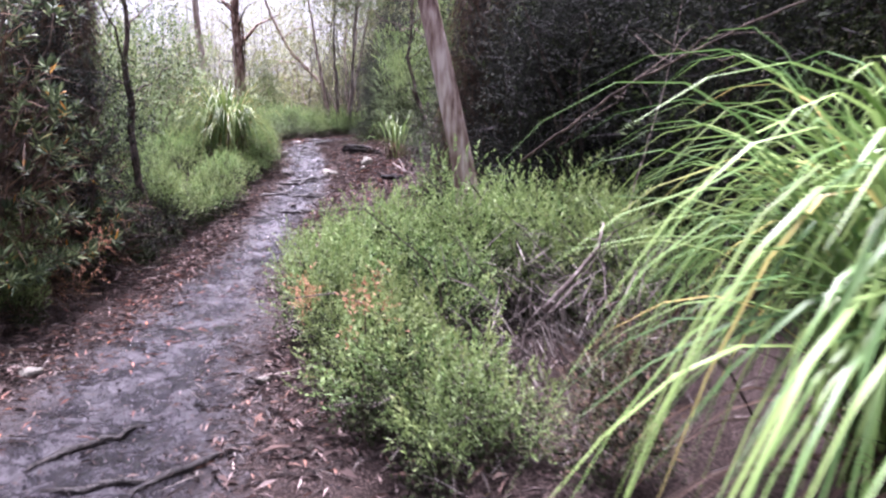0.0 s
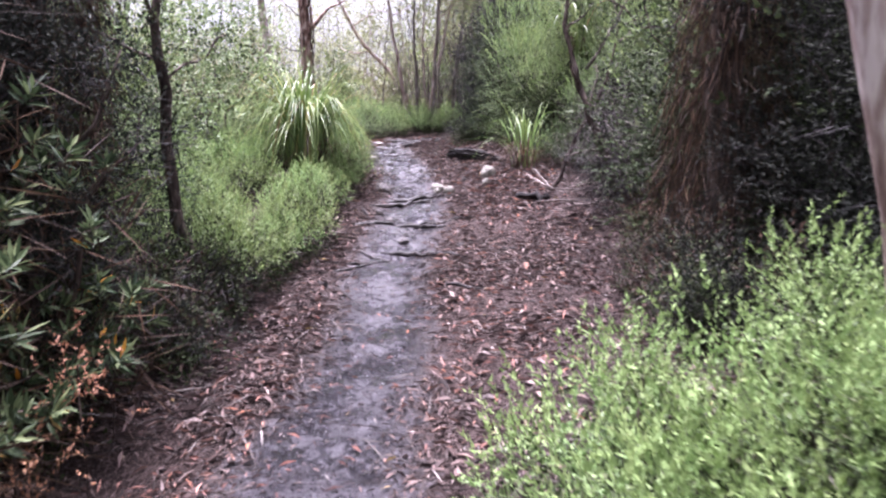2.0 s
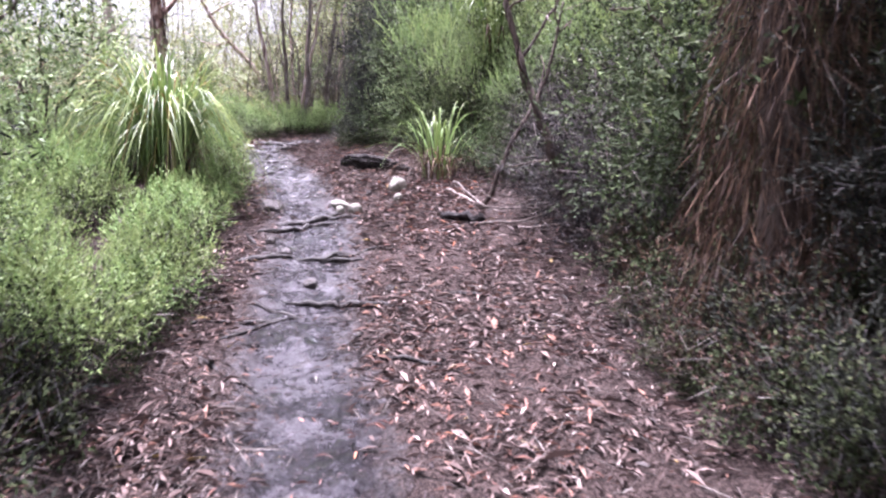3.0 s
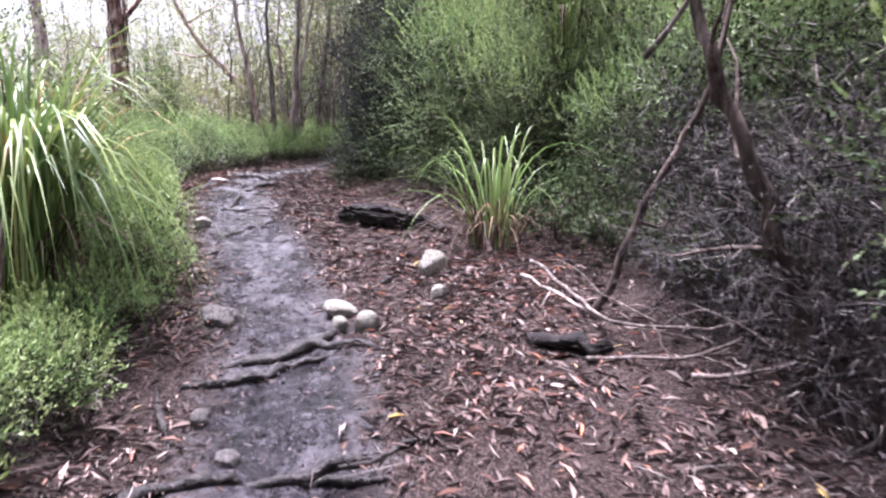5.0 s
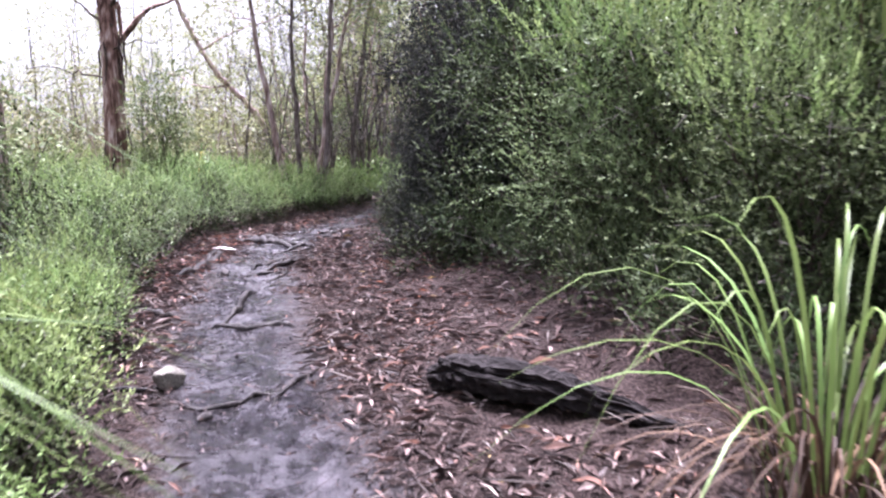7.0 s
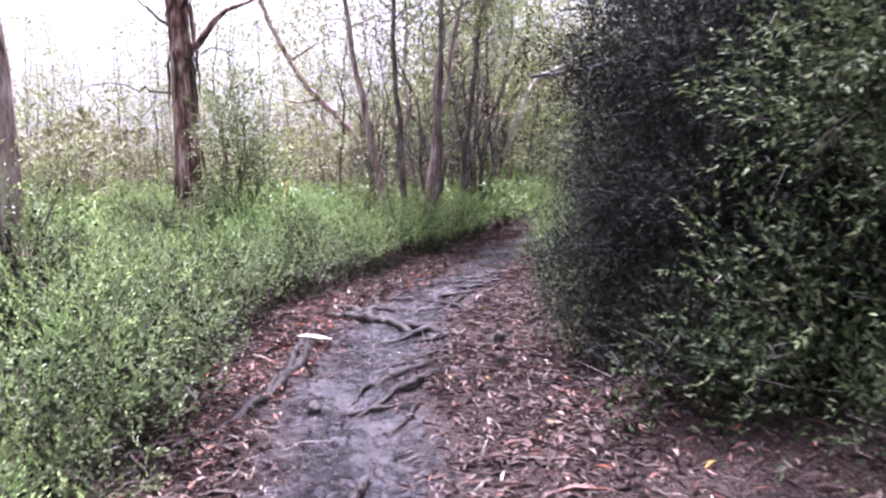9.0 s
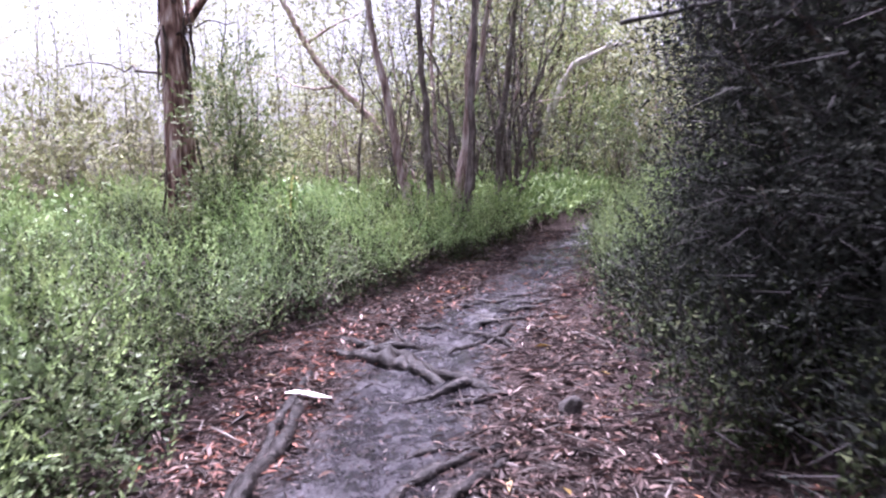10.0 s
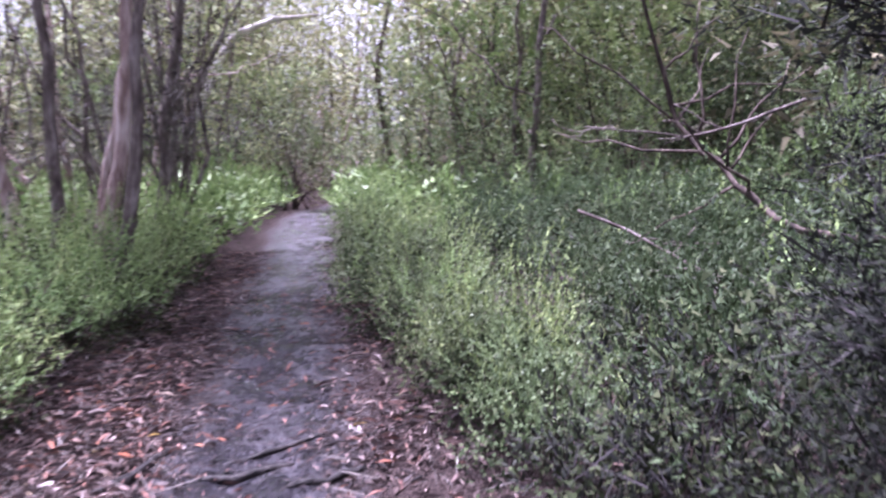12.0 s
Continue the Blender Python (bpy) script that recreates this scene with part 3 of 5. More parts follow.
def root(*pts, r=0.02):
    """A worn root that lies half buried across the track."""
    rng = np.random.default_rng(int(abs(pts[0][0]) * 1000 + pts[0][1] * 77))
    pts = np.array(pts)
    cum = np.concatenate([[0], np.cumsum(np.linalg.norm(np.diff(pts, axis=0), axis=1))])
    n = 6 + int(cum[-1] / 0.07)
    t = np.linspace(-0.12, cum[-1] + 0.12, n)
    way0, way1 = unit(pts[1] - pts[0]), unit(pts[-1] - pts[-2])
    xy = np.stack([np.interp(t, cum, pts[:, 0]), np.interp(t, cum, pts[:, 1])], 1)
    xy[t < 0] = pts[0] + way0 * t[t < 0][:, None]
    xy[t > cum[-1]] = pts[-1] + way1 * (t[t > cum[-1]] - cum[-1])[:, None]
    xy += np.cumsum(rng.normal(size=(n, 2)), 0) * 0.007
    u = np.linspace(0, 1, n)
    rad = r * (0.6 + 0.5 * np.sin(np.pi * u)) * (1 + 0.16 * rng.normal(size=n))
    sink = 1.2 * r * (np.abs(2 * u - 1) ** 5)
    z = ground_z(xy[:, 0], xy[:, 1]) + rad * 0.35 - sink + 0.004 * rng.normal(size=n)
    me = smooth(mesh_from("tree_root", [tube(np.column_stack([xy, z]), rad, 9, 0.10, rng)], ROOTBARK))
    return tagged(new("tree_root", me), "dark worn tree root across the muddy track", "root", "roots across the track")


def stone(x, y, w, h, mat, label=""):
    """A worn stone: a ball cut by a few planes, with rounded edges."""
    rg = random.Random(int(abs(x) * 1000 + y * 10))
    bm = bmesh.new()
    bmesh.ops.create_icosphere(bm, subdivisions=4, radius=0.5)
    for i in range(11):
        way = Vector((rg.gauss(0, 1), rg.gauss(0, 1), rg.gauss(0, 0.8))).normalized()
        reach = rg.uniform(0.33, 0.44)
        for v in bm.verts:
            over = v.co.dot(way) - reach
            if over > 0:
                v.co -= way * over * 0.92
    o = Vector((x * 7, y * 3, 0))
    for v in bm.verts:
        v.co *= 1 + 0.06 * noise.noise(v.co * 4 + o) + 0.02 * noise.noise(v.co * 14 + o)
    me = bpy.data.meshes.new("stone")
    bm.to_mesh(me); bm.free()
    me.materials.append(mat)
    ob = new("stone", smooth(me))
    low = 0.28 if mat is STONE else 0.08
    ob.matrix_basis = Matrix.LocRotScale((x, y, gz(x, y) + h * low), Euler((0.12, -0.15, x * 9)), (w * 1.02, w * 0.82, h * 1.1))
    return tagged(ob, label or ("pale quartz stone bedded in the leaf litter" if mat is STONE else "muddy grey stone set in the track"), "stone", "stones on the track")


def stick(pts, r, mat, label, category="branch", forks=0, seed=1, name="fallen_branch", end=0.35):
    """A branch along points in space, with side twigs as parts."""
    rng = np.random.default_rng(seed)
    pts = np.array(pts, float)
    cum = np.concatenate([[0], np.cumsum(np.linalg.norm(np.diff(pts, axis=0), axis=1))])
    n = max(6, int(cum[-1] / 0.09))
    t = np.linspace(0, cum[-1], n)
    line = np.stack([np.interp(t, cum, pts[:, i]) for i in range(3)], 1)
    for _ in range(12 if name == "curved_gum" else 1):
        line[1:-1] = (line[:-2] + 2 * line[1:-1] + line[2:]) / 4
    line += rng.normal(size=line.shape) * min(r, 0.04) * 0.35
    rad = r * np.linspace(1, end, n) * (1 + 0.08 * rng.normal(size=n))
    ob = new(name, smooth(mesh_from(name, [tube(line, rad, 10, 0.32 if mat is CHAR else 0.07, rng)], mat)))
    for i in range(forks):
        j = rng.integers(n // 4, n - 1)
        d = unit(rng.normal(size=3) * [1, 1, 0.6] + unit(line[j] - line[j - 1]) * 0.8)
        ln = cum[-1] * (0.12 + 0.2 * rng.random())
        part("twig", [tube(bend(line[j], line[j] + d * ln, 6, rng, 0.2), np.linspace(rad[j] * 0.6, 0.003, 6), 5)], mat, ob, round_=True)
    return tagged(ob, label, category)


def joined(name, kinds, spots, seed, label, low=0.85, high=1.2, category="undergrowth"):
    """Plants too many to count, as one object."""
    rng = random.Random(seed)
    mats, vs, fs, ms, ts, base = [], [], [], [], [], 0
    cache = {}
    for x, y, s in spots:
        k = rng.choice(kinds)
        turn, size = rng.random() * 2 * math.pi, s * rng.uniform(low, high)
        if k not in cache:
            cache[k] = []
            for o in k.children:
                v = np.empty(len(o.data.vertices) * 3); o.data.vertices.foreach_get("co", v)
                f = np.empty(len(o.data.polygons) * 3, dtype=int); o.data.polygons.foreach_get("vertices", f)
                tn = np.empty(len(o.data.vertices), dtype=np.float32); o.data.attributes["tone"].data.foreach_get("value", tn)
                cache[k].append((v.reshape(-1, 3), f.reshape(-1, 3), o.data.materials[0], tn))
        c, d = math.cos(turn) * size, math.sin(turn) * size
        rot = np.array([[c, -d, 0], [d, c, 0], [0, 0, size]])
        at = np.array([x, y, gz(x, y)])
        for v, f, m, tn in cache[k]:
            if m not in mats:
                mats.append(m)
            ts.append(tn); vs.append(v @ rot.T + at); fs.append(f + base); ms.append(np.full(len(f), mats.index(m))); base += len(v)
    me = bpy.data.meshes.new(name)
    me.from_pydata(np.concatenate(vs).tolist(), [], np.concatenate(fs).tolist())
    for m in mats:
        me.materials.append(m)
    me.polygons.foreach_set("material_index", np.concatenate(ms).astype(np.int32))
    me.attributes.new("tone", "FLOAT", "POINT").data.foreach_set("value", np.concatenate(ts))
    return tagged(new(name, me), label, category, kind="stuff")


# ---- ground ----
def build_ground():
    xs = np.concatenate([[-600, -300, -150, -80, -45, -28, -18, -13, -10, -8, -6.8, -6], np.arange(-5.0, 1.61, 0.04), [2.4, 3, 4, 5.5, 8, 11, 15, 22, 35, 60, 120, 300, 600]])
    ys = np.concatenate([[-600, -300, -100, -40, -20, -10, -6, -4, -2, -1], np.arange(0, 24.01, 0.04), np.arange(24.1, 30.01, 0.1), np.arange(30.6, 40, 0.6), [42, 45, 50, 58, 70, 90, 140, 300, 600]])
    X, Y = np.meshgrid(xs, ys)
    Z = ground_z(X, Y)
    v = np.stack([X, Y, Z], -1).reshape(-1, 3)
    nx, ny = len(xs), len(ys)
    i = (np.arange(ny - 1)[:, None] * nx + np.arange(nx - 1)[None, :]).reshape(-1, 1)
    f = i + np.array([0, 1, nx + 1, nx])
    me = smooth(mesh_from("ground", [(v, f)], SOIL))
    a = me.attributes.new("wet", "FLOAT", "POINT")
    a.data.foreach_set("value", wet_at(X, Y).reshape(-1).astype(np.float32))
    return tagged(new("ground", me), "dark forest soil with a worn muddy foot track", "ground", kind="structure")


build_ground()


# ---- planting ----
def copies(kinds, spots, seed, low=0.85, high=1.2):
    rng = random.Random(seed)
    for x, y, s in spots:
        copy_thing(rng.choice(kinds), place(x, y, rng.random() * 360, s * rng.uniform(low, high)))


def drop(kinds):
    """The patterns stand for no plant of their own."""
    for k in kinds:
        for o in (*k.children_recursive, k):
            bpy.data.objects.remove(o)


def scatter(x0, x1, y0, y1, step, seed, test, jitter=0.4):
    rng = random.Random(seed)
    y = y0
    while y < y1:
        x = x0
        while x < x1:
            px, py = x + rng.uniform(-jitter, jitter) * step, y + rng.uniform(-jitter, jitter) * step
            if test(px, py):
                yield px, py, 1.0
            x += step
        y += step


def path_l(y):
    return float(np.interp(y, PATH_Y, PATH_L))


def path_r(y):
    return float(np.interp(y, PATH_Y, PATH_R))


heath = [shrub("heath_shrub", 0.46, 0.70, 600, 15, 0.025, 0.0085, HEATH, 10 + i, "dense bright green heath shrub with tiny leaves", fresh=0.6, dead=0.3, shoot=0.13, lumps=12) for i in range(3)]
heath_far = [shrub("heath_shrub", 0.62, 0.9, 560, 14, 0.028, 0.0095, HEATHDARK, 20 + i, "rounded green heath shrub in a low thicket", fresh=0.45, dead=0.2, shoot=0.16, lumps=9, old=190) for i in range(4)]
# Brighter leaf colour here makes up for the gums' shade on this stretch.
heath_pale = [shrub("heath_shrub", 0.62, 0.85, 480, 13, 0.03, 0.0105, HEATH, 225 + i, "rounded yellow-green heath shrub under gum trees", fresh=0.7, dead=0.2, shoot=0.16, lumps=9, old=150) for i in range(2)]
heath_low = [shrub("heath_shrub", 0.7, 0.85, 44, 6, 0.125, 0.055, HEATH, 25 + i, "green heath", old=8, fresh=0.08, shoot=0.3) for i in range(3)]
heath_deep = [shrub("green_shrub", 0.6, 0.8, 420, 12, 0.028, 0.009, DEEP, 220 + i, "rounded deep green shrub with small leaves and brown twigs", fresh=0.12, dead=0.4, shoot=0.17, lumps=9, old=110, twig_mat=DARKTWIG) for i in range(3)]
olive = [thicket("olive_bush", 1.0, 2.7, 58, 30, 12, 0.044, 0.014, OLIVE, 30 + i, "tall olive green bush with fine leaves and dead twigs", fresh=0.12) for i in range(3)]
myrtle = [thicket("myrtle_bush", 1.0, 2.7, 60, 42, 14, 0.034, 0.0125, MYRTLE, 27 + i, "tall green myrtle bush with bright young shoots", fresh=0.3, low=0.35, up=0.5) for i in range(2)]
twiggy = [thicket("twiggy_tree", 1.0, 4.4, 26, 18, 9, 0.10, 0.012, SHEOAK, 150 + i, "grey many-stemmed tree with fine dark dead twigs", low=1.3, clump_r=0.5, dead=1.6, twig=0.008, inner_mat=DARKTWIG, stems=8, bark=GREYBARK, old=14, category="tree") for i in range(2)]
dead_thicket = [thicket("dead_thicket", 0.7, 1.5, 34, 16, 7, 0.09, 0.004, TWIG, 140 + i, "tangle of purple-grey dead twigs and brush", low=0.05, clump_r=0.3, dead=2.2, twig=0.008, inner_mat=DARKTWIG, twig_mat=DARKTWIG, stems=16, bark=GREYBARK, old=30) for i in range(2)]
brown = [shrub("brown_shrub", 0.45, 0.7, 200, 10, 0.05, 0.008, THATCH, 144 + i, "low brown heap of dead needles and twigs", dead=2.0, shoot=0.2, up=0.1, group="dark undergrowth") for i in range(2)]
olive_back = [thicket("olive_bush", 1.2, 3.3, 40, 26, 10, 0.08, 0.027, OLIVE, 35 + i, "tall dense olive green bush in shade", clump_r=0.55) for i in range(3)]
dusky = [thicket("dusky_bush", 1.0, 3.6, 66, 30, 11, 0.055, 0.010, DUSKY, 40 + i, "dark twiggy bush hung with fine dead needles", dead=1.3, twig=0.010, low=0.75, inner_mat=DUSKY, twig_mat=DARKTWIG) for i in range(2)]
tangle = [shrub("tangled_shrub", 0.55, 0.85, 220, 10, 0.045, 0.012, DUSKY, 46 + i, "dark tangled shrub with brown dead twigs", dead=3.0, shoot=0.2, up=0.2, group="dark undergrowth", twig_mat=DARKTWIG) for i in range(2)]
under = [shrub("olive_shrub", 0.55, 0.6, 300, 11, 0.042, 0.0105, OLIVE, 48 + i, "low olive shrub at the foot of taller bushes", old=60, dead=0.5, shoot=0.18, fresh=0.08, group="dark undergrowth") for i in range(2)]
pale = [thicket("pale_bush", 1.3, 2.6, 13, 12, 6, 0.15, 0.06, (WOODS, CROWN, WOODS)[i], 45 + i, "pale olive understorey bush", clump_r=0.55, stems=2, dead=0.4, twig=0.016, old=9, inner_mat=(THATCH, WOODS, TWIG)[i]) for i in range(3)]
gums = [tree("gum_tree", 9 + 2 * (i % 3), 0.05 + 0.02 * (i % 2), (random.Random(i).uniform(-1.4, 1.4), random.Random(i + 9).uniform(-1, 1)), 50 + i, "slender gum tree with a sparse yellow-green crown", (GREYBARK, PINKBARK, DARKBARK)[i % 3], CROWN, limbs=11, start=0.16, clumps=3, per=12, k=6, wander=0.055, leaf=0.19, clump_r=0.6, group="gum trees in the woods") for i in range(6)]
gums_far = [tree("gum_tree", 10 + 2 * i, 0.09, (random.Random(i).uniform(-1.4, 1.4), 0.3), 60 + i, "gum", GREYBARK, CROWN, limbs=5, start=0.2, clumps=3, per=5, wander=0.04, leaf=0.42, clump_r=1.0, k=4, sides=4) for i in range(3)]

leafy_low = [thicket("leafy_bush", 1.1, 2.7, 30, 24, 9, 0.065, 0.024, MYRTLE, 250 + i, "open leafy green bush beside the far track", fresh=0.15, clump_r=0.45, old=40) for i in range(2)]
leafy_trees = [thicket("leafy_tree", 2.0, 7.5, 28, 16, 5, 0.24, 0.09, (WOODS, CROWN, HEATH)[i], 240 + i, "leafy tree", clump_r=1.05, stems=5, dead=0.25, twig=0.02, old=26, shoot=0.6, low=0.6, inner_mat=WOODS) for i in range(3)]
poles = [tree("gum_tree", 6 + i, 0.035 + 0.006 * i, (random.Random(i + 70).uniform(-1.3, 1.3), 0.2), 130 + i, "pole", (GREYBARK, DARKBARK, PINKBARK)[i % 3], CROWN, limbs=4, start=0.3, clumps=2, per=8, wander=0.05, leaf=0.2, clump_r=0.7, k=4, sides=4) for i in range(4)]


# low heath along the track
def edge(side, y0, y1, step, off, seed, jitter=0.08):
    """Spots in a row along one edge of the track."""
    rng = random.Random(seed)
    y = y0
    while y < y1:
        x = path_l(y) - off if side == "l" else path_r(y) + off
        yield x + rng.uniform(-jitter, jitter), y + rng.uniform(-jitter, jitter), 1.0
        y += step


def mounds(spots, seed):
    """Uneven growth: patches stand higher or lower."""
    for x, y, s in spots:
        yield x, y, s * (1 + 0.5 * float(soft_noise(x * 0.75, y * 0.75, seed)))


def clear(x, y):
    return not (11.5 < y < 12.75 and -3.9 < x < -2.9)


copies(heath, [p for p in edge("l", 8.2, 15.4, 0.42, 0.34, 51) if clear(p[0], p[1])], 1, 0.75, 1.05)
copies(heath_deep, scatter(-4.6, -2.6, 13.2, 17, 0.7, 81, lambda x, y: x < path_l(y) - 0.7), 81, 0.7, 1.0)
copies(heath, scatter(-4.3, -2.4, 7.9, 13.2, 0.66, 1, lambda x, y: x < path_l(y) - 0.7 and clear(x, y)), 1, 0.9, 1.25)
copies(heath_far, mounds(edge("l", 15.6, 22.4, 0.55, 0.36, 52), 71), 2, 0.68, 0.92)
copies(heath_pale, edge("l", 22.7, 27, 0.52, 0.34, 83), 83, 0.72, 0.95)
copies(heath_pale, scatter(-5.5, -2.0, 22.6, 27, 0.95, 84, lambda x, y: x < path_l(y) - 0.85), 84, 0.8, 1.05)
copies(heath_far, mounds(scatter(-7.0, -2.0, 17, 27, 0.98, 2, lambda x, y: x < path_l(y) - 1.05 and (y < 22.4 or x < -5.5)), 71), 2, 0.75, 1.1)
copies(heath_far, edge("r", 22.3, 27.5, 0.5, 0.22, 53), 3, 0.75, 1.05)
copies(heath_far, edge("r", 21.4, 22.2, 0.4, 0.25, 53), 3, 0.75, 1.0)
copies(heath_deep, scatter(-1.6, 2.0, 21.9, 27, 0.8, 3, lambda x, y: path_r(y) + 0.95 < x < path_r(y) + 1.5), 3)
copies(heath_deep, scatter(-1.2, 2.4, 20.9, 27, 0.75, 63, lambda x, y: x > path_r(y) + (1.5 if y > 21.9 else 0.4)), 25, 1.0, 1.35)
copies(heath, edge("r", 3.15, 5.9, 0.36, 0.22, 54), 4, 0.85, 1.1)
copies(heath, scatter(-0.9, 1.5, 3.3, 6.4, 0.6, 4, lambda x, y: x > path_r(y) + 0.6 and not (x > 0.02 and y < 4.6)), 4, 0.95, 1.25)
copies(under, [*edge("r", 14.2, 17.4, 0.75, 0.62, 55), *edge("r", 8.6, 12.2, 0.8, 0.6, 56), (-0.42, 13.15, .75), (-0.15, 12.85, .85), (0.05, 12.5, .85), (0.28, 12.15, .9), (-0.6, 13.85, .7), (0.2, 13.0, 1.1), (0.5, 12.5, 1.1), *scatter(-0.2, 2.6, 12.6, 17, 0.8, 57, lambda x, y: x > path_r(y) + 1.0), *scatter(0.4, 2.6, 6.8, 12, 0.8, 58, lambda x, y: x > path_r(y) + 0.9)], 21, 0.8, 1.15)
# Right-hand tangles are added dark to stand in for shade under the bushes.
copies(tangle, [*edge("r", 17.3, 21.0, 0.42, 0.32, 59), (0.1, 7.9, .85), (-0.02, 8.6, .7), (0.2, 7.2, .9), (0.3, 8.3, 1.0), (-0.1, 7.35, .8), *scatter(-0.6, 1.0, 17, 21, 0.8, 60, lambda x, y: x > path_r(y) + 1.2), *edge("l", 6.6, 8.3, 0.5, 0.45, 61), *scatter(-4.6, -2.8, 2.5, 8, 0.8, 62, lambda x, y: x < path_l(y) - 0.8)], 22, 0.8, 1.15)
copies(heath, [(0.0, 5.2, 1.3), (0.35, 5.25, 1.35), (-0.3, 5.3, 1.2), (0.12, 2.75, .75), (0.95, 4.7, 1.1), (1.35, 4.9, 1.15), (0.55, 4.9, 1.05), (-2.98, 11.75, .6), (-2.9, 12.3, .5), (-2.98, 12.8, .6), (-3.1, 11.4, .7), (-2.95, 5.0, .7), (-3.1, 5.6, .8), (-3.0, 4.4, .75)], 23)
joined("heath_thicket", heath_low, [*scatter(-12, 8, 27, 40, 1.15, 31, lambda x, y: not path_l(y) - 0.55 < x < path_r(y) + 0.6), *scatter(-12, -7, 13, 27, 1.15, 32, lambda x, y: True), *scatter(2, 6, 20, 27, 1.2, 33, lambda x, y: True), *scatter(-16, -4.8, -6, 13, 2.6, 66, lambda x, y: x < path_l(y) - 2.2), *scatter(2.2, 14, -6, 21, 2.6, 67, lambda x, y: x > path_r(y) + 2.0), *scatter(-1.4, 1.6, -9, 0, 1.2, 68, lambda x, y: not path_l(y) - 0.8 < x < path_r(y) + 0.8), *scatter(-24, -12, 13, 50, 2.9, 69, lambda x, y: True), *scatter(6, 22, 21, 50, 2.9, 70, lambda x, y: True), *edge("l", 27.2, 38, 0.55, 0.3, 64), *edge("r", 27.6, 38, 0.6, 0.45, 65)], 11, "low green heath spreading under the trees")

# tall growth
copies(myrtle, [(-0.45, 15.4, .84), (-0.3, 15.8, .8), (0.45, 14.3, .8), (1.3, 13.4, .72), (1.1, 12.4, .85), (0.4, 13.2, .62), (-0.3, 14.45, .6), (0.45, 16.3, .95)], 24)
copies(leafy_low, [(2.6, 26.6, .85), (2.0, 28.6, .8), (2.2, 30.0, 1.1), (3.0, 27.6, 1.1), (0.9, 37.0, 1.1), (-0.6, 38.0, 1.0), (2.6, 33.5, 1.1), (-2.9, 33.5, .8), (2.9, 24.2, .8), (2.2, 22.6, .65), (-5.0, 13.6, 1.0), (-5.7, 12.2, 1.1), (-4.9, 15.4, .85), (-5.0, 10.4, .8)], 24)
copies(olive, [(0.9, 10.6, .9), (0.5, 9.6, .75), (-3.9, 8.3, .7), (-0.85, 16.75, .72)], 5)
copies(olive_back, [(2.3, 15, 1.1), (1.2, 16.8, 1.1), (-7.0, 10.6, .8), (2.4, 7.4, 1.1), (1.6, 8.4, 1), (3.4, 5.8, 1.1), (3.5, 8.6, 1.2), (2.8, 10.8, 1.2), (2.6, 12.5, 1.1), (4.8, 7.0, 1.3), (-5.4, 5.5, 1.1), (-4.9, 7.0, 1.0), (-6.8, 13.6, .6), (3.6, 25.2, .8), (2.6, 21.6, .8), (4.2, 4.3, 1), (4.4, 27.0, .9), (-4.6, 2.0, 1), (2.5, 18.5, 1.2), (2.2, 20.5, 1)], 6)
# The last three small bushes are added to shade the undergrowth below.
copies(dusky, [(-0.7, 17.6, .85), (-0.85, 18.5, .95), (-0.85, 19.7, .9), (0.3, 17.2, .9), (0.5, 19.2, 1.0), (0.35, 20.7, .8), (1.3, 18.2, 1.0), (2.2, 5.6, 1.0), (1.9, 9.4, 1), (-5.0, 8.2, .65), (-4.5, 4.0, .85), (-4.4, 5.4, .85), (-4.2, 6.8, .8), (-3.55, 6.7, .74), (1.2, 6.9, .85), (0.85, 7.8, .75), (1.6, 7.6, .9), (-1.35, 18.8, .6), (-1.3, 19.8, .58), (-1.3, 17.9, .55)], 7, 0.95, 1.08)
copies(twiggy, [(-3.0, 27.3, 1), (-2.4, 28.8, 1.05), (-4.2, 28.4, .8)], 29, 0.9, 1.1)
copies(dead_thicket, [(0.75, 11.3, 1.0), (0.55, 10.5, .8), (0.3, 12.5, .7), (0.2, 11.9, .6), (0.5, 9.8, .7), (1.3, 11.9, 1.1), (0.1, 11.2, .75), (0.15, 10.6, .7), (0.3, 12.9, .8), (0.05, 11.75, .6)], 27, 0.9, 1.1)
copies(brown, [(0.0, 8.75, .9), (0.2, 8.0, 1.0), (-0.15, 8.35, .7), (0.35, 9.2, .9), (-0.05, 7.7, .8), (-3.0, 7.3, .8), (-3.1, 6.2, .8), (-2.95, 8.1, .6), (0.1, 10.0, .7), (-0.05, 9.3, .6), (0.3, 7.3, .9), (-0.25, 13.25, .6), (-0.55, 13.7, .5), (0.1, 12.2, .7), (0.75, 3.0, .7), (0.6, 2.5, .6), (0.95, 3.4, .7)], 28, 0.9, 1.1)


def lower(spots):
    """The woods stand lower over the heath than to the east of the track."""
    for x, y, s in spots:
        yield x, y, float(np.interp(x, [-9, -5, -2, 2], [0.36, 0.42, 0.75, 0.85]))


copies(gums, lower(scatter(-16, 10, 28.5, 44, 2.7, 8, lambda x, y: not path_l(y) - 1.2 < x < path_r(y) + 1.2)), 8)
copies(gums, lower([*scatter(-16, -8.5, 9, 28, 3.0, 9, lambda x, y: True), *scatter(4.5, 12, 7, 27, 3.4, 10, lambda x, y: True)]), 9)
joined("understorey", pale, [*scatter(-22, 20, 33, 62, 3.0, 34, lambda x, y: not (path_l(y) - 1.3 < x < path_r(y) + 1.3 and y < 38)), *scatter(-24, -10, 4, 33, 3.0, 35, lambda x, y: True), *scatter(6, 16, 4, 33, 3.0, 36, lambda x, y: True)], 12, "pale olive understorey of the woods", 0.7, 1.4)
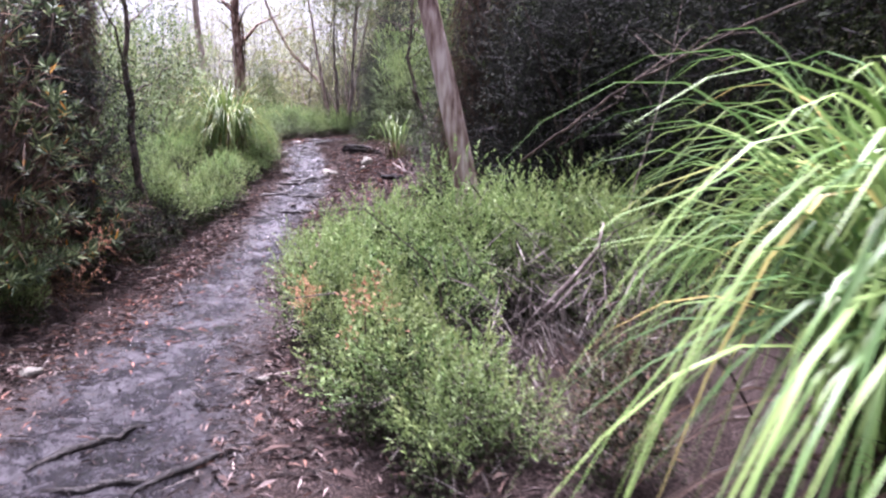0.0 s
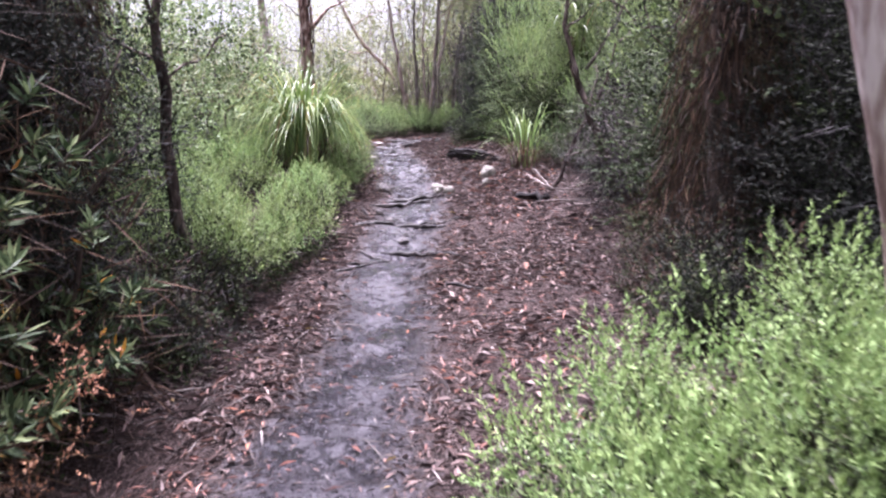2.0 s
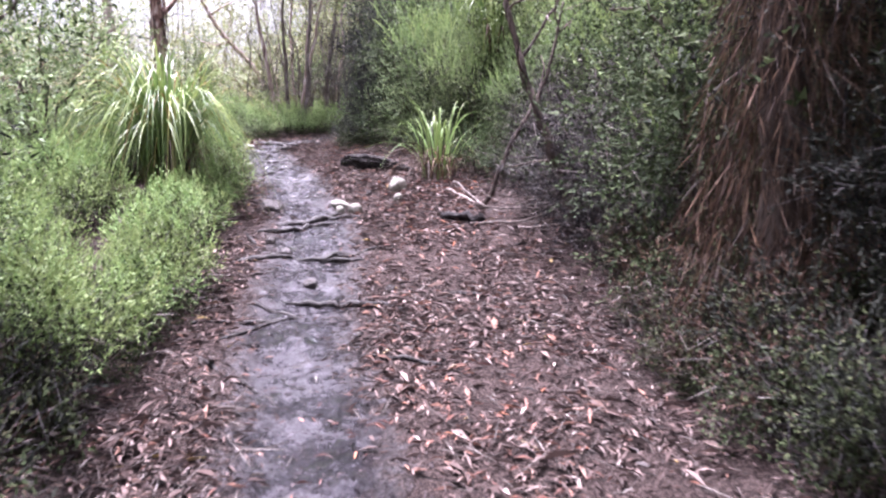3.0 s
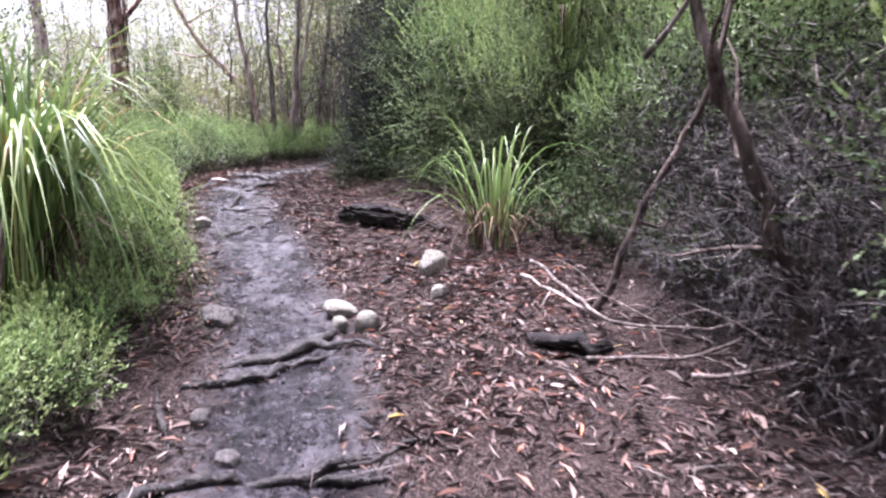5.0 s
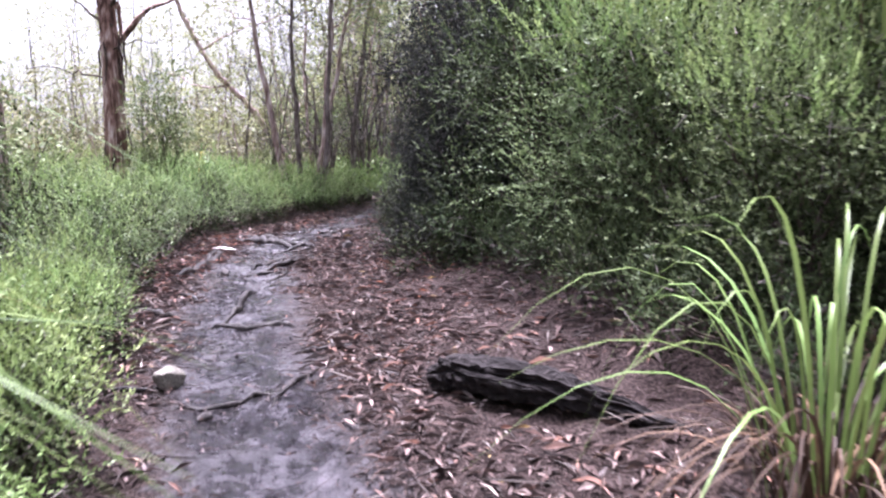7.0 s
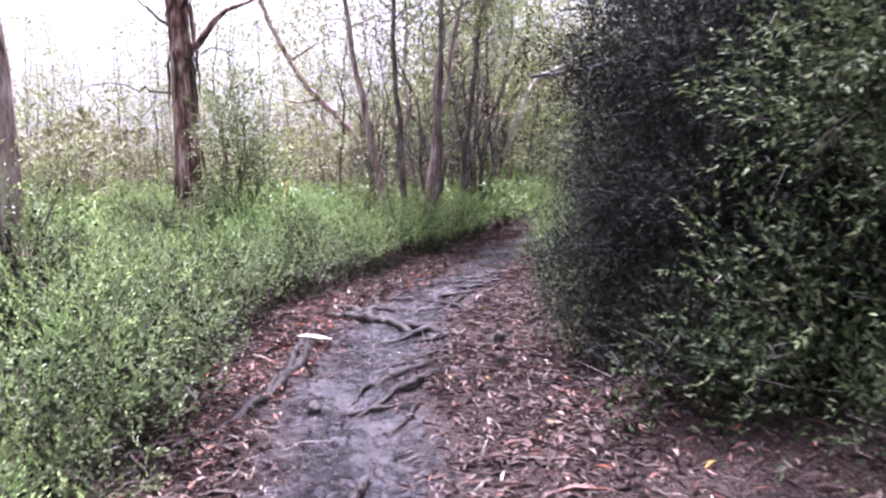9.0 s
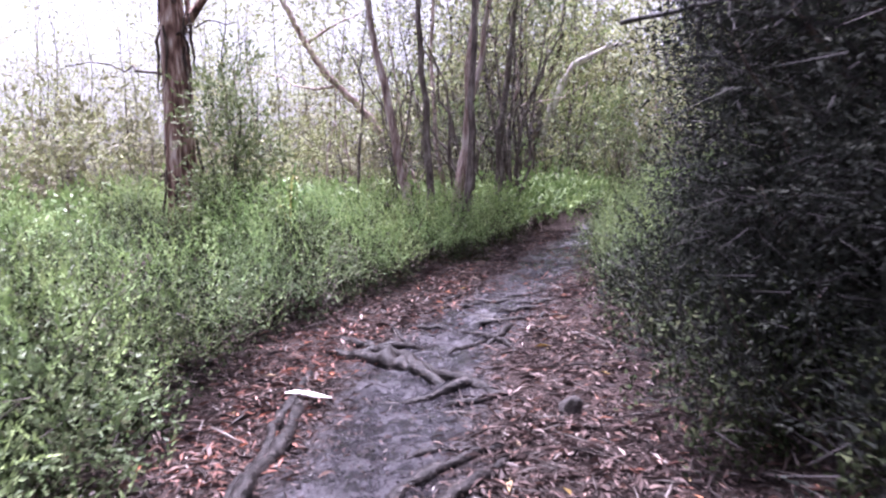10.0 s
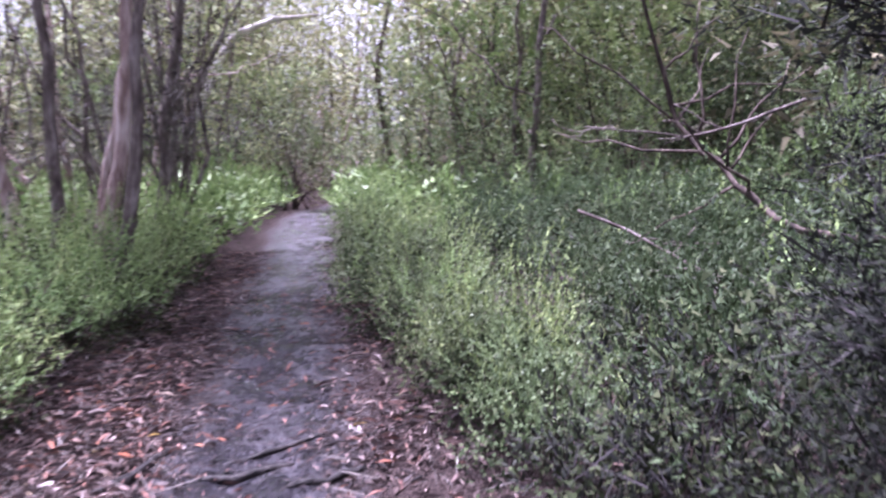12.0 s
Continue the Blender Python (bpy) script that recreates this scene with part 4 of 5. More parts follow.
def taller(spots):
    """Leafy woods: low over the open heath, tall to the east."""
    for x, y, s in spots:
        yield x, y, float(np.interp(x, [-12, -8, -5, -2], [0.3, 0.42, 0.75, 1.0]))


joined("leafy_woods", leafy_trees, taller([*scatter(-16, 26, 40, 58, 3.6, 43, lambda x, y: not path_l(y) - 1.5 < x < path_r(y) + 1.5), *scatter(3.4, 16, 30, 40, 3.4, 44, lambda x, y: x > path_r(y) + 2.2), *scatter(5.5, 14, 21, 30, 3.4, 45, lambda x, y: True)]), 15, "tall olive and yellow-green leafy woods", 0.85, 1.25, category="woods")
joined("pole_woods", poles, [(x, y, s * (0.7 if x < -4 else 1.05)) for x, y, s in [*scatter(-18, 12, 28, 50, 1.9, 41, lambda x, y: not (path_l(y) - 1.0 < x < path_r(y) + 1.0 and y < 40) and (x > -4 or y > 34)), *scatter(-18, -11, 12, 28, 2.4, 42, lambda x, y: True)]], 14, "close thin gum poles of the young woods", category="woods")
joined("far_woods", gums_far, [(x, y, s * (0.6 if x < 0 else 0.85)) for x, y, s in [*scatter(-60, 55, 46, 95, 5.5, 37, lambda x, y: True), *scatter(-60, -17, -20, 46, 8.0, 38, lambda x, y: True), *scatter(14, 60, -20, 46, 8.0, 39, lambda x, y: True), *scatter(-17, 14, -30, -6, 6.0, 40, lambda x, y: True)]], 13, "far gum woods closing the view", category="woods")
drop(heath_pale + leafy_low + leafy_trees + heath_deep + twiggy + dead_thicket + brown + myrtle + poles + tangle + under + heath + heath_far + heath_low + olive + olive_back + dusky + pale + gums + gums_far)

# banksias and the dark tangle on the inner bank
banksia("banksia_bush", 1.0, 3.0, 400, 90, "dark banksia bush with whorled leaves, some orange").matrix_basis = place(-3.4, 5.35)
banksia("banksia_bush", 0.9, 2.8, 340, 91, "dark banksia bush with whorled leaves, some orange").matrix_basis = place(-3.5, 3.8)
banksia("banksia_bush", 0.55, 1.1, 70, 92, "low banksia with pale green leaf heads").matrix_basis = place(-3.15, 6.5)

# single trees
leaning = tree("leaning_gum", 7.5, 0.094, (-1.5, 0.3), 70, "smooth pink-grey gum trunk leaning over low shrubs", PINKBARK, CROWN, limbs=6, start=0.55, wander=0.02, sides=12)
leaning.matrix_basis = place(0.35, 5.75)
old = tree("old_gum", 11, 0.185, (-0.25, 0.4), 71, "tall gum with peeling red-brown bark", REDBARK, CROWN, limbs=9, start=0.24, wander=0.02, sides=14, leaf=0.1, clump_r=0.6, spread=0.12, clumps=1, per=8)
r71 = np.random.default_rng(171)
for i in range(26):
    z = 0.6 + 3.2 * r71.random()
    ph, rr = r71.random() * 6.28, 0.205 - 0.012 * z
    a = np.array([math.cos(ph) * rr - 0.02 * z, math.sin(ph) * rr + 0.03 * z, z])
    part("bark_strip", [tube(bend(a, a + [math.cos(ph) * 0.05, math.sin(ph) * 0.05, -0.5 - 0.6 * r71.random()], 6, r71, 0.12), [0.012, 0.022, 0.02, 0.016, 0.012, 0.003], 5)], REDBARK if i % 2 else DARKBARK, old)
for a, b, r in [((0, 0, 3.0), (-0.75, 0.1, 3.55), 0.03), ((0, 0, 3.3), (0.55, -0.1, 3.95), 0.035), ((0, 0, 2.1), (-1.5, 0.2, 2.3), 0.02), ((0, 0, 2.6), (0.7, 0.1, 2.75), 0.015), ((0, 0, 3.6), (-1.1, -0.2, 4.5), 0.03)]:
    part("limb", [tube(bend(a, b, 8, r71, 0.3), np.linspace(r, 0.006, 8), 6)], DARKBARK, old, "bare dead limb", round_=True)
old.matrix_basis = place(-6.4, 24.9)
tree("pale_gum", 8, 0.11, (-0.5, 0.2), 72, "smooth pinkish gum trunk beside the heath", PINKBARK, CROWN, limbs=5, start=0.6, wander=0.02, sides=12).matrix_basis = place(-5.95, 19.9)
forked = tagged(new("forked_gum"), "dark forked gum with one bleached white limb", "tree")
part("trunk", [tube(bend((0, 0, -0.1), (0.55, 0, 2.7), 8, np.random.default_rng(74), 0.08), np.linspace(0.15, 0.11, 8), 9)], DARKBARK, forked, round_=True)
part("limb", [tube(bend((0.5, 0, 2.5), (1.3, 0.1, 5.6), 9, np.random.default_rng(75), 0.25), np.linspace(0.09, 0.04, 9), 8)], DARKBARK, forked, round_=True)
part("limb", [tube(np.array([[0.42, 0.05, 1.5], [0.7, 0.05, 2.2], [1.0, 0.05, 2.9], [1.35, 0.1, 3.5], [2.2, 0.1, 3.9], [3.2, 0.2, 4.1]]), [0.11, 0.12, 0.10, 0.08, 0.06, 0.03], 9)], PALEBARK, forked, "bleached white limb", round_=True)
forked.matrix_basis = place(-1.75, 38, size=1.12)
for i, (x, y, lx, r) in enumerate([(-3.7, 26.0, -0.9, 0.075), (-3.45, 25.7, -0.1, 0.06), (-3.15, 25.5, 0.6, 0.07), (-3.0, 25.0, 0.25, 0.055), (-3.3, 26.4, 1.1, 0.06), (-2.7, 27.6, 0.8, 0.08)]):
    tree("gum_tree", 5.6, r, (lx, 0.3), 110 + i, "grey gum stem in a close clump", PINKBARK if i % 2 == 0 else GREYBARK, MYRTLE if i % 2 else CROWN, limbs=9, start=0.55, wander=0.03, leaf=0.08, per=30, clump_r=0.35, spread=0.16, group="gum stems in a clump").matrix_basis = place(x, y)
thicket("young_cypress", 0.4, 2.15, 22, 26, 9, 0.07, 0.026, MYRTLE, 75, "small dense green sapling behind the heath", clump_r=0.24, dead=0.1, stems=6, group="saplings", category="sapling").matrix_basis = place(-5.25, 23.3)
tree("dark_sapling", 3.4, 0.05, (-0.25, 0.3), 76, "dark crooked sapling on the bank", DARKBARK, OLIVE, limbs=9, start=0.35, clumps=3, leaf=0.045, spread=0.22, wander=0.08, per=22, clump_r=0.25).matrix_basis = place(-3.05, 7.9)
tree("dark_sapling", 4.2, 0.055, (0.9, 0.3), 77, "dark crooked sapling by the litter", DARKBARK, OLIVE, limbs=9, start=0.35, clumps=3, leaf=0.045, spread=0.2, wander=0.08, per=22, clump_r=0.3).matrix_basis = place(0.25, 10.4)
tree("bare_sapling", 3.0, 0.010, (0.55, 0.0), 78, "thin bare pale sapling", PALEWOOD, OLIVE, limbs=4, start=0.6, clumps=1, leaf=0.05, wander=0.05, per=8, clump_r=0.15).matrix_basis = place(1.15, 5.1)


def thatch_tree(x, y, h, r, seed):
    """A trunk wrapped in hanging dead needles."""
    rng = np.random.default_rng(seed)
    ob = tagged(new("thatched_tree"), "dark tree trunk wrapped in hanging brown dead needles", "tree")
    line = bend((0, 0, -0.1), (0.15, 0.2, h), 12, rng, 0.04)
    part("trunk", [tube(line, r * np.linspace(1, 0.5, 12), 10, 0.08, rng)], DARKBARK, ob, round_=True)
    n = 8000
    u = rng.random(n) ** 0.8
    ph = rng.random(n) * 2 * np.pi
    rr = r + 0.28 * rng.random(n) * (1.15 - 0.6 * u)
    p = np.column_stack([np.cos(ph) * rr + 0.15 * u, np.sin(ph) * rr + 0.2 * u, u * h * 0.75 + 0.12])
    d = np.column_stack([np.cos(ph) * 0.25, np.sin(ph) * 0.25, -1 + 0 * u]) + rng.normal(size=(n, 3)) * 0.3
    part("thatch", [leaves(p, d, 0.22 * (0.4 + rng.random(n)), 0.006, rng)], THATCH, ob, "brown hanging dead needles", kind="stuff")
    m = 420
    q = np.column_stack([np.clip(rng.normal(size=m), -1.3, 1.3) * 0.5, np.clip(rng.normal(size=m), -1.3, 1.3) * 0.5, h * (0.35 + 0.6 * rng.random(m))])
    part("foliage", [sprigs(q, rng.normal(size=(m, 3)) + [0, 0, -0.2], 0.25, 10, 0.05, 0.012, rng)], DUSKY, ob, kind="stuff")
    ob.matrix_basis = place(x, y)
    return ob


thatch_tree(0.28, 8.4, 3.6, 0.14, 95)
thatch_tree(-3.75, 7.4, 3.3, 0.13, 96)

# tussocks
tussock("sedge_tussock", 640, 0.9, 1.6, 80, "large bright green sedge tussock with drooping blades", spread=0.2, width=0.0065, stiff=0.7).matrix_basis = place(-3.35, 12.15, lift=0.05)
tussock("sedge_tussock", 900, 1.05, 1.72, 81, "big sword sedge tussock with long arching green blades", width=0.012, spread=0.42, single=True, stiff=0.85, lift=0.1).matrix_basis = place(1.6, 2.02)
tussock("sedge_tussock", 42, 0.85, 1.05, 82, "sparse upright sedge tussock with yellowing blades", stiff=0.85, dead=2.6, single=True, width=0.0066, spread=0.2).matrix_basis = place(-0.8, 13.4)
tussock("sedge_tussock", 60, 0.5, 1.0, 83, "small sedge tussock among the heath").matrix_basis = place(-5.0, 24.4, lift=0.2)
tussock("sedge_tussock", 40, 0.6, 1.2, 84, "pale sedge blades caught in a bush").matrix_basis = place(-0.1, 14.2, lift=1.2)

# ---- the track: litter, roots, stones, wood ----
def litter():
    rng = np.random.default_rng(200)
    n = 230000
    y = 2 + 27 * rng.random(n)
    lo, hi = np.interp(y, PATH_Y, PATH_L) - 0.35, np.interp(y, PATH_Y, PATH_R) + 0.7
    x = lo + (hi - lo) * rng.random(n)
    # Litter thins towards the right bushes, bare dark soil standing in for shade.
    keep = rng.random(n) < np.clip(1.15 - 1.2 * wet_at(x, y), 0.07, 1) * np.clip(0.6 + 0.7 * soft_noise(x * 1.9, y * 1.9, 21), 0.12, 1) * np.interp(y, [2, 4.5, 7, 30], [0.5, 1, 1, 1]) * np.interp(x - np.interp(y, PATH_Y, PATH_R), [-0.5, 0.2], [1, 0.45])
    x, y = x[keep], y[keep]
    n = len(x)
    z = ground_z(x, y) + 0.004 + 0.02 * rng.random(n)
    ph = rng.random(n) * 2 * np.pi
    d = np.column_stack([np.cos(ph), np.sin(ph), rng.normal(size=n) * 0.22])
    size = (0.024 + 0.095 * rng.random(n) ** 2.0) * np.where(rng.random(n) < 0.03, 1.5, 1) * np.clip(1.2 - 0.8 * wet_at(x, y), 0.45, 1)
    ob = new("leaf_litter", mesh_from("leaf_litter", [leaves(np.column_stack([x, y, z]), d, size, size * (0.13 + 0.13 * rng.random(n)), rng, 0.3, 0.1)], LITTER))
    tagged(ob, "fallen brown and pinkish gum leaves on soil", "leaf litter", kind="stuff")
    # thin drift of fresh orange-red leaves at the edges
    drift = []
    for cx, cy, sx, sy, k in [(-3.85, 18.6, 0.16, 0.9, 420), (-3.75, 20.4, 0.2, 0.7, 320), (-3.1, 22.9, 0.2, 1.0, 300), (-2.2, 23.2, 0.3, 1.2, 130), (-0.95, 12.75, 0.35, 0.4, 300), (-2.35, 6.2, 0.2, 0.9, 160), (-1.9, 24.6, 0.5, 1.3, 150), (-1.0, 11.6, 0.35, 0.9, 200), (-1.2, 7.9, 0.35, 0.8, 260), (-2.0, 5.0, 0.3, 1.0, 160), (-1.7, 17.6, 0.3, 0.7, 200)]:
        drift.append(np.column_stack([cx + np.clip(rng.normal(size=k), -2, 2) * sx, cy + np.clip(rng.normal(size=k), -2, 2) * sy]))
    q = np.concatenate(drift)
    k = len(q)
    ph = rng.random(k) * 2 * np.pi
    size = 0.035 + 0.05 * rng.random(k)
    red = new("fallen_red_leaves", mesh_from("fallen_red_leaves", [leaves(np.column_stack([q, ground_z(q[:, 0], q[:, 1]) + 0.012 + 0.02 * rng.random(k)]), np.column_stack([np.cos(ph), np.sin(ph), rng.normal(size=k) * 0.2]), size * 1.15, size * 0.2, rng, 0.3, 0.1)], REDLEAF))
    tagged(red, "thin drift of fresh orange-red fallen gum leaves", "leaf litter", kind="stuff")
    # crumbs of leaf and grit pressed into the wet mud
    g = 90000
    gy = 2 + 24 * rng.random(g)
    gx = np.interp(gy, WET_Y, WET_X) + np.clip(rng.normal(size=g), -2.2, 2.2) * np.interp(gy, [2, 5, 7, 26], [0.6, 0.5, 0.3, 0.4])
    ok = rng.random(g) < np.clip(0.45 + 0.6 * soft_noise(gx * 3.1, gy * 3.1, 23), 0.05, 1)
    gx, gy = gx[ok], gy[ok]
    g = len(gx)
    ph = rng.random(g) * 2 * np.pi
    size = 0.008 + 0.03 * rng.random(g) ** 2
    ob = new("mud_crumbs", mesh_from("mud_crumbs", [leaves(np.column_stack([gx, gy, ground_z(gx, gy) + 0.003 + 0.004 * rng.random(g)]), np.column_stack([np.cos(ph), np.sin(ph), rng.normal(size=g) * 0.25]), size, size * (0.2 + 0.3 * rng.random(g)), rng, slim=True)], CRUMB))
    tagged(ob, "crumbs of rotted leaf pressed into wet mud", "leaf litter", kind="stuff")
    m = 14000
    j = rng.integers(0, n, m)
    ph = rng.random(m) * 2 * np.pi
    p = np.column_stack([x[j] + rng.normal(size=m) * 0.1, y[j] + rng.normal(size=m) * 0.1, z[j] + 0.012])
    d = np.column_stack([np.cos(ph), np.sin(ph), rng.normal(size=m) * 0.1])
    ob = new("twig_litter", mesh_from("twig_litter", [leaves(p, d, 0.05 + 0.28 * rng.random(m) ** 3, 0.003 + 0.006 * rng.random(m), rng, 0.5)], TWIG))
    tagged(ob, "small dry twigs on the leaf litter", "twigs", kind="stuff")


litter()
root((-1.65, 3.07), (-1.41, 3.40), r=0.020)
root((-1.43, 2.83), (-1.27, 2.87), r=0.018)
root((-1.15, 2.84), (-0.92, 3.14), r=0.018)
root((-2.05, 9.83), (-1.79, 9.75), (-1.49, 9.62), r=0.021)
root((-2.33, 9.76), (-2.13, 9.64), r=0.015)
root((-2.60, 9.49), (-2.32, 9.46), (-2.12, 9.53), r=0.012)
root((-2.35, 9.26), (-2.12, 9.51), r=0.012)
root((-1.71, 9.09), (-1.53, 9.45), r=0.012)
root((-2.04, 10.76), (-1.77, 10.84), r=0.025)
root((-2.46, 10.68), (-2.24, 10.73), r=0.025)
root((-2.28, 11.69), (-2.06, 11.78), (-1.84, 12.06), r=0.030)
root((-1.58, 8.83), (-1.32, 8.73), r=0.014)
root((-2.45, 8.90), (-2.26, 8.68), (-2.09, 8.48), r=0.012)
root((-1.10, 9.93), (-0.82, 9.74), r=0.013)
root((-2.42, 11.49), (-2.15, 11.61), (-1.92, 11.71), r=0.024)
root((-1.98, 11.93), (-1.72, 11.79), r=0.026)
root((-1.97, 10.78), (-1.72, 10.76), r=0.016)
root((-1.77, 10.83), (-1.52, 10.93), r=0.013)
root((-2.57, 11.43), (-2.46, 10.99), r=0.013)
root((-3.92, 17.26), (-3.61, 17.71), r=0.018)
root((-3.64, 17.87), (-3.75, 20.11), r=0.027)
root((-3.71, 20.61), (-3.26, 20.17), (-2.75, 19.42), r=0.040)
root((-3.09, 17.85), (-2.68, 18.54), r=0.023)
root((-3.04, 16.00), (-2.90, 17.15), r=0.018)
root((-2.97, 15.99), (-2.63, 15.91), r=0.024)
root((-2.42, 15.31), (-2.15, 15.23), r=0.014)
root((-2.47, 14.55), (-2.36, 14.80), r=0.012)
root((-3.23, 14.77), (-2.92, 14.81), r=0.012)
root((-2.88, 14.62), (-2.59, 14.57), r=0.012)
root((-3.56, 17.01), (-3.35, 16.79), r=0.020)
root((-3.65, 16.50), (-3.30, 16.25), r=0.021)
root((-3.72, 17.55), (-3.63, 18.19), (-3.61, 18.98), (-3.68, 19.60), r=0.032)
root((-3.68, 20.36), (-3.31, 20.06), (-3.00, 19.69), r=0.048)
root((-3.51, 20.34), (-3.23, 20.48), r=0.032)
root((-3.15, 18.06), (-2.99, 18.39), (-2.75, 18.64), r=0.025)
root((-2.97, 18.67), (-2.81, 18.68), r=0.018)
root((-3.07, 19.55), (-2.85, 19.57), r=0.025)
root((-3.09, 17.88), (-2.96, 17.90), r=0.013)
root((-2.84, 19.34), (-2.68, 19.36), r=0.021)
root((-2.71, 20.59), (-2.58, 20.98), r=0.024)
root((-2.89, 17.60), (-2.79, 17.93), r=0.018)
root((-2.51, 21.24), (-2.27, 21.35), r=0.022)
root((-3.43, 21.05), (-3.23, 20.55), r=0.017)
root((-3.37, 21.06), (-3.07, 21.01), r=0.017)
root((-2.84, 20.82), (-2.73, 20.73), (-2.56, 20.30), r=0.020)
root((-2.92, 20.31), (-2.74, 20.62), r=0.017)
root((-3.90, 21.33), (-3.11, 22.01), r=0.013)
root((-3.20, 21.45), (-2.77, 21.94), r=0.015)
root((-2.56, 21.66), (-2.37, 21.72), r=0.023)
root((-2.69, 21.15), (-2.47, 21.19), r=0.018)
root((-3.18, 22.09), (-2.85, 22.45), r=0.020)
root((-2.75, 22.11), (-2.54, 22.11), r=0.019)
root((-2.41, 21.90), (-2.20, 21.90), r=0.018)
root((-2.33, 24.77), (-2.11, 24.42), r=0.016)
root((-2.61, 22.25), (-2.28, 22.32), r=0.012)
stone(-1.83, 12.34, 0.21, 0.10, STONE)
stone(-1.83, 12.1, 0.105, 0.10, STONE)
stone(-1.69, 12.1, 0.15, 0.12, STONE)
stone(-1.26, 12.95, 0.225, 0.2, STONE)
stone(-1.28, 12.45, 0.12, 0.10, STONE)
stone(-2.44, 12.25, 0.25, 0.15, DIRTYSTONE)
stone(-2.35, 11.18, 0.113, 0.085, DIRTYSTONE)
stone(-2.21, 10.88, 0.129, 0.065, DIRTYSTONE)
stone(-1.99, 10.22, 0.12, 0.05, DIRTYSTONE)
stone(-1.46, 9.96, 0.077, 0.070, DIRTYSTONE)
stone(-2.72, 13.63, 0.095, 0.052, DIRTYSTONE)
stone(-2.66, 13.40, 0.058, 0.045, DIRTYSTONE)
stone(-1.56, 12.84, 0.091, 0.066, DIRTYSTONE)
stone(-3.01, 14.86, 0.16, 0.11, STONE)
stone(-3.34, 17.91, 0.089, 0.123, DIRTYSTONE)
stone(-2.36, 19.05, 0.127, 0.140, DIRTYSTONE)
stone(-2.29, 4.15, 0.145, 0.065, STONE)
stone(-0.95, 3.97, 0.088, 0.038, STONE)
stone(-0.57, 3.20, 0.047, 0.021, STONE)
stone(-2.77, 14.48, 0.070, 0.056, DIRTYSTONE)


def on(x, y, up=0.0):
    return (x, y, gz(x, y) + up)


# charred log, fallen branches and bark
def split_log():
    """A burnt log, torn to a point at both ends, with deep grooves along it."""
    rng = np.random.default_rng(301)
    line = np.array([on(-1.86, 14.48, 0.05), on(-1.74, 14.42, 0.08), on(-1.6, 14.33, 0.10), on(-1.42, 14.2, 0.09), on(-1.28, 14.08, 0.06), on(-1.12, 13.95, 0.03), on(-1.0, 13.84, 0.0)])
    t = np.linspace(0, 6, 34)
    line = np.stack([np.interp(t, np.arange(7), line[:, k]) for k in range(3)], 1) + rng.normal(size=(34, 3)) * 0.003
    rad = np.interp(t, np.arange(7), [0.045, 0.085, 0.095, 0.078, 0.055, 0.035, 0.008])
    v, f = tube(line, rad, 26)
    groove = 1 + 0.22 * rng.normal(size=26)
    ring = v[:-2].reshape(34, 26, 3)
    drift = 1 + 0.10 * soft_noise(np.arange(34)[:, None] * 0.35 + np.zeros((1, 26)), np.arange(26)[None, :] * 1.7 + np.zeros((34, 1)), 41)
    ring = line[:, None, :] + (ring - line[:, None, :]) * (np.clip(groove, 0.85, 1.2)[None, :, None] * drift[:, :, None] * (1 + 0.07 * rng.normal(size=(34, 26, 1)))) * [1, 1, 0.85]
    ob = new("charred_log", mesh_from("charred_log", [(np.concatenate([ring.reshape(-1, 3), v[-2:]]), f)], CHAR))
    for k in range(9):
        a = line[int(rng.integers(1, 9))] + rng.normal(size=3) * [0.03, 0.03, 0.02] + [0, 0, 0.05]
        part("splinter", [tube(bend(a, a + [0.25 + 0.3 * rng.random(), -0.25 - 0.2 * rng.random(), -0.02 - 0.05 * rng.random()], 6, rng, 0.1), np.linspace(0.016, 0.004, 6), 5)], CHAR, ob)
    return tagged(ob, "charred black split log sunk in leaf litter", "log")


split_log()
PALE = "bleached grey fallen branch on the leaf litter"
stick([on(-0.72, 12.6, 0.10), on(-0.55, 11.66, 0.08), on(-0.15, 11.4, 0.12), on(0.3, 11.35, 0.2), on(0.9, 11.4, 0.3)], 0.012, GREYBARK, PALE, forks=4, seed=302)
stick([on(-0.80, 12.48, 0.06), on(-0.54, 11.74, 0.05), on(-0.2, 11.5, 0.04)], 0.012, PALEWOOD, PALE, forks=2, seed=303)
stick([on(-0.71, 11.5, 0.02), on(-0.25, 11.3, 0.06), on(0.19, 11.4, 0.16), on(0.6, 11.6, 0.4)], 0.011, GREYBARK, PALE, forks=5, seed=304)
stick([on(-0.37, 11.18, 0.03), on(-0.1, 11.1, 0.05), on(0.2, 11.2, 0.05)], 0.012, PALEWOOD, PALE, forks=2, seed=305)
stick([on(-0.52, 12.0, -0.02), on(-0.3, 11.95, 0.55), on(-0.02, 11.9, 1.05), on(0.15, 11.95, 1.7)], 0.026, DARKBARK, "thick leaning dead branch by the litter", forks=7, seed=306)
stick([on(-0.15, 12.4, 1.2), on(0.1, 12.2, 1.6), on(0.5, 12.1, 2.4)], 0.018, GREYBARK, "bare dead branch hanging in a bush", forks=4, seed=307)
stick([on(-0.95, 11.7, 0.0), on(-0.75, 11.6, 0.05), on(-0.6, 11.5, 0.05)], 0.045, CHAR, "dark rotten stump end in the litter", "log", 0, 308, "rotten_log", 0.8)
stick([(0.45, 4.5, 1.2), (0.95, 4.1, 1.62), (1.55, 3.7, 1.95), (2.3, 3.3, 2.2)], 0.009, DARKBARK, "grey dead branch slanting over the shrubs", forks=16, seed=309)
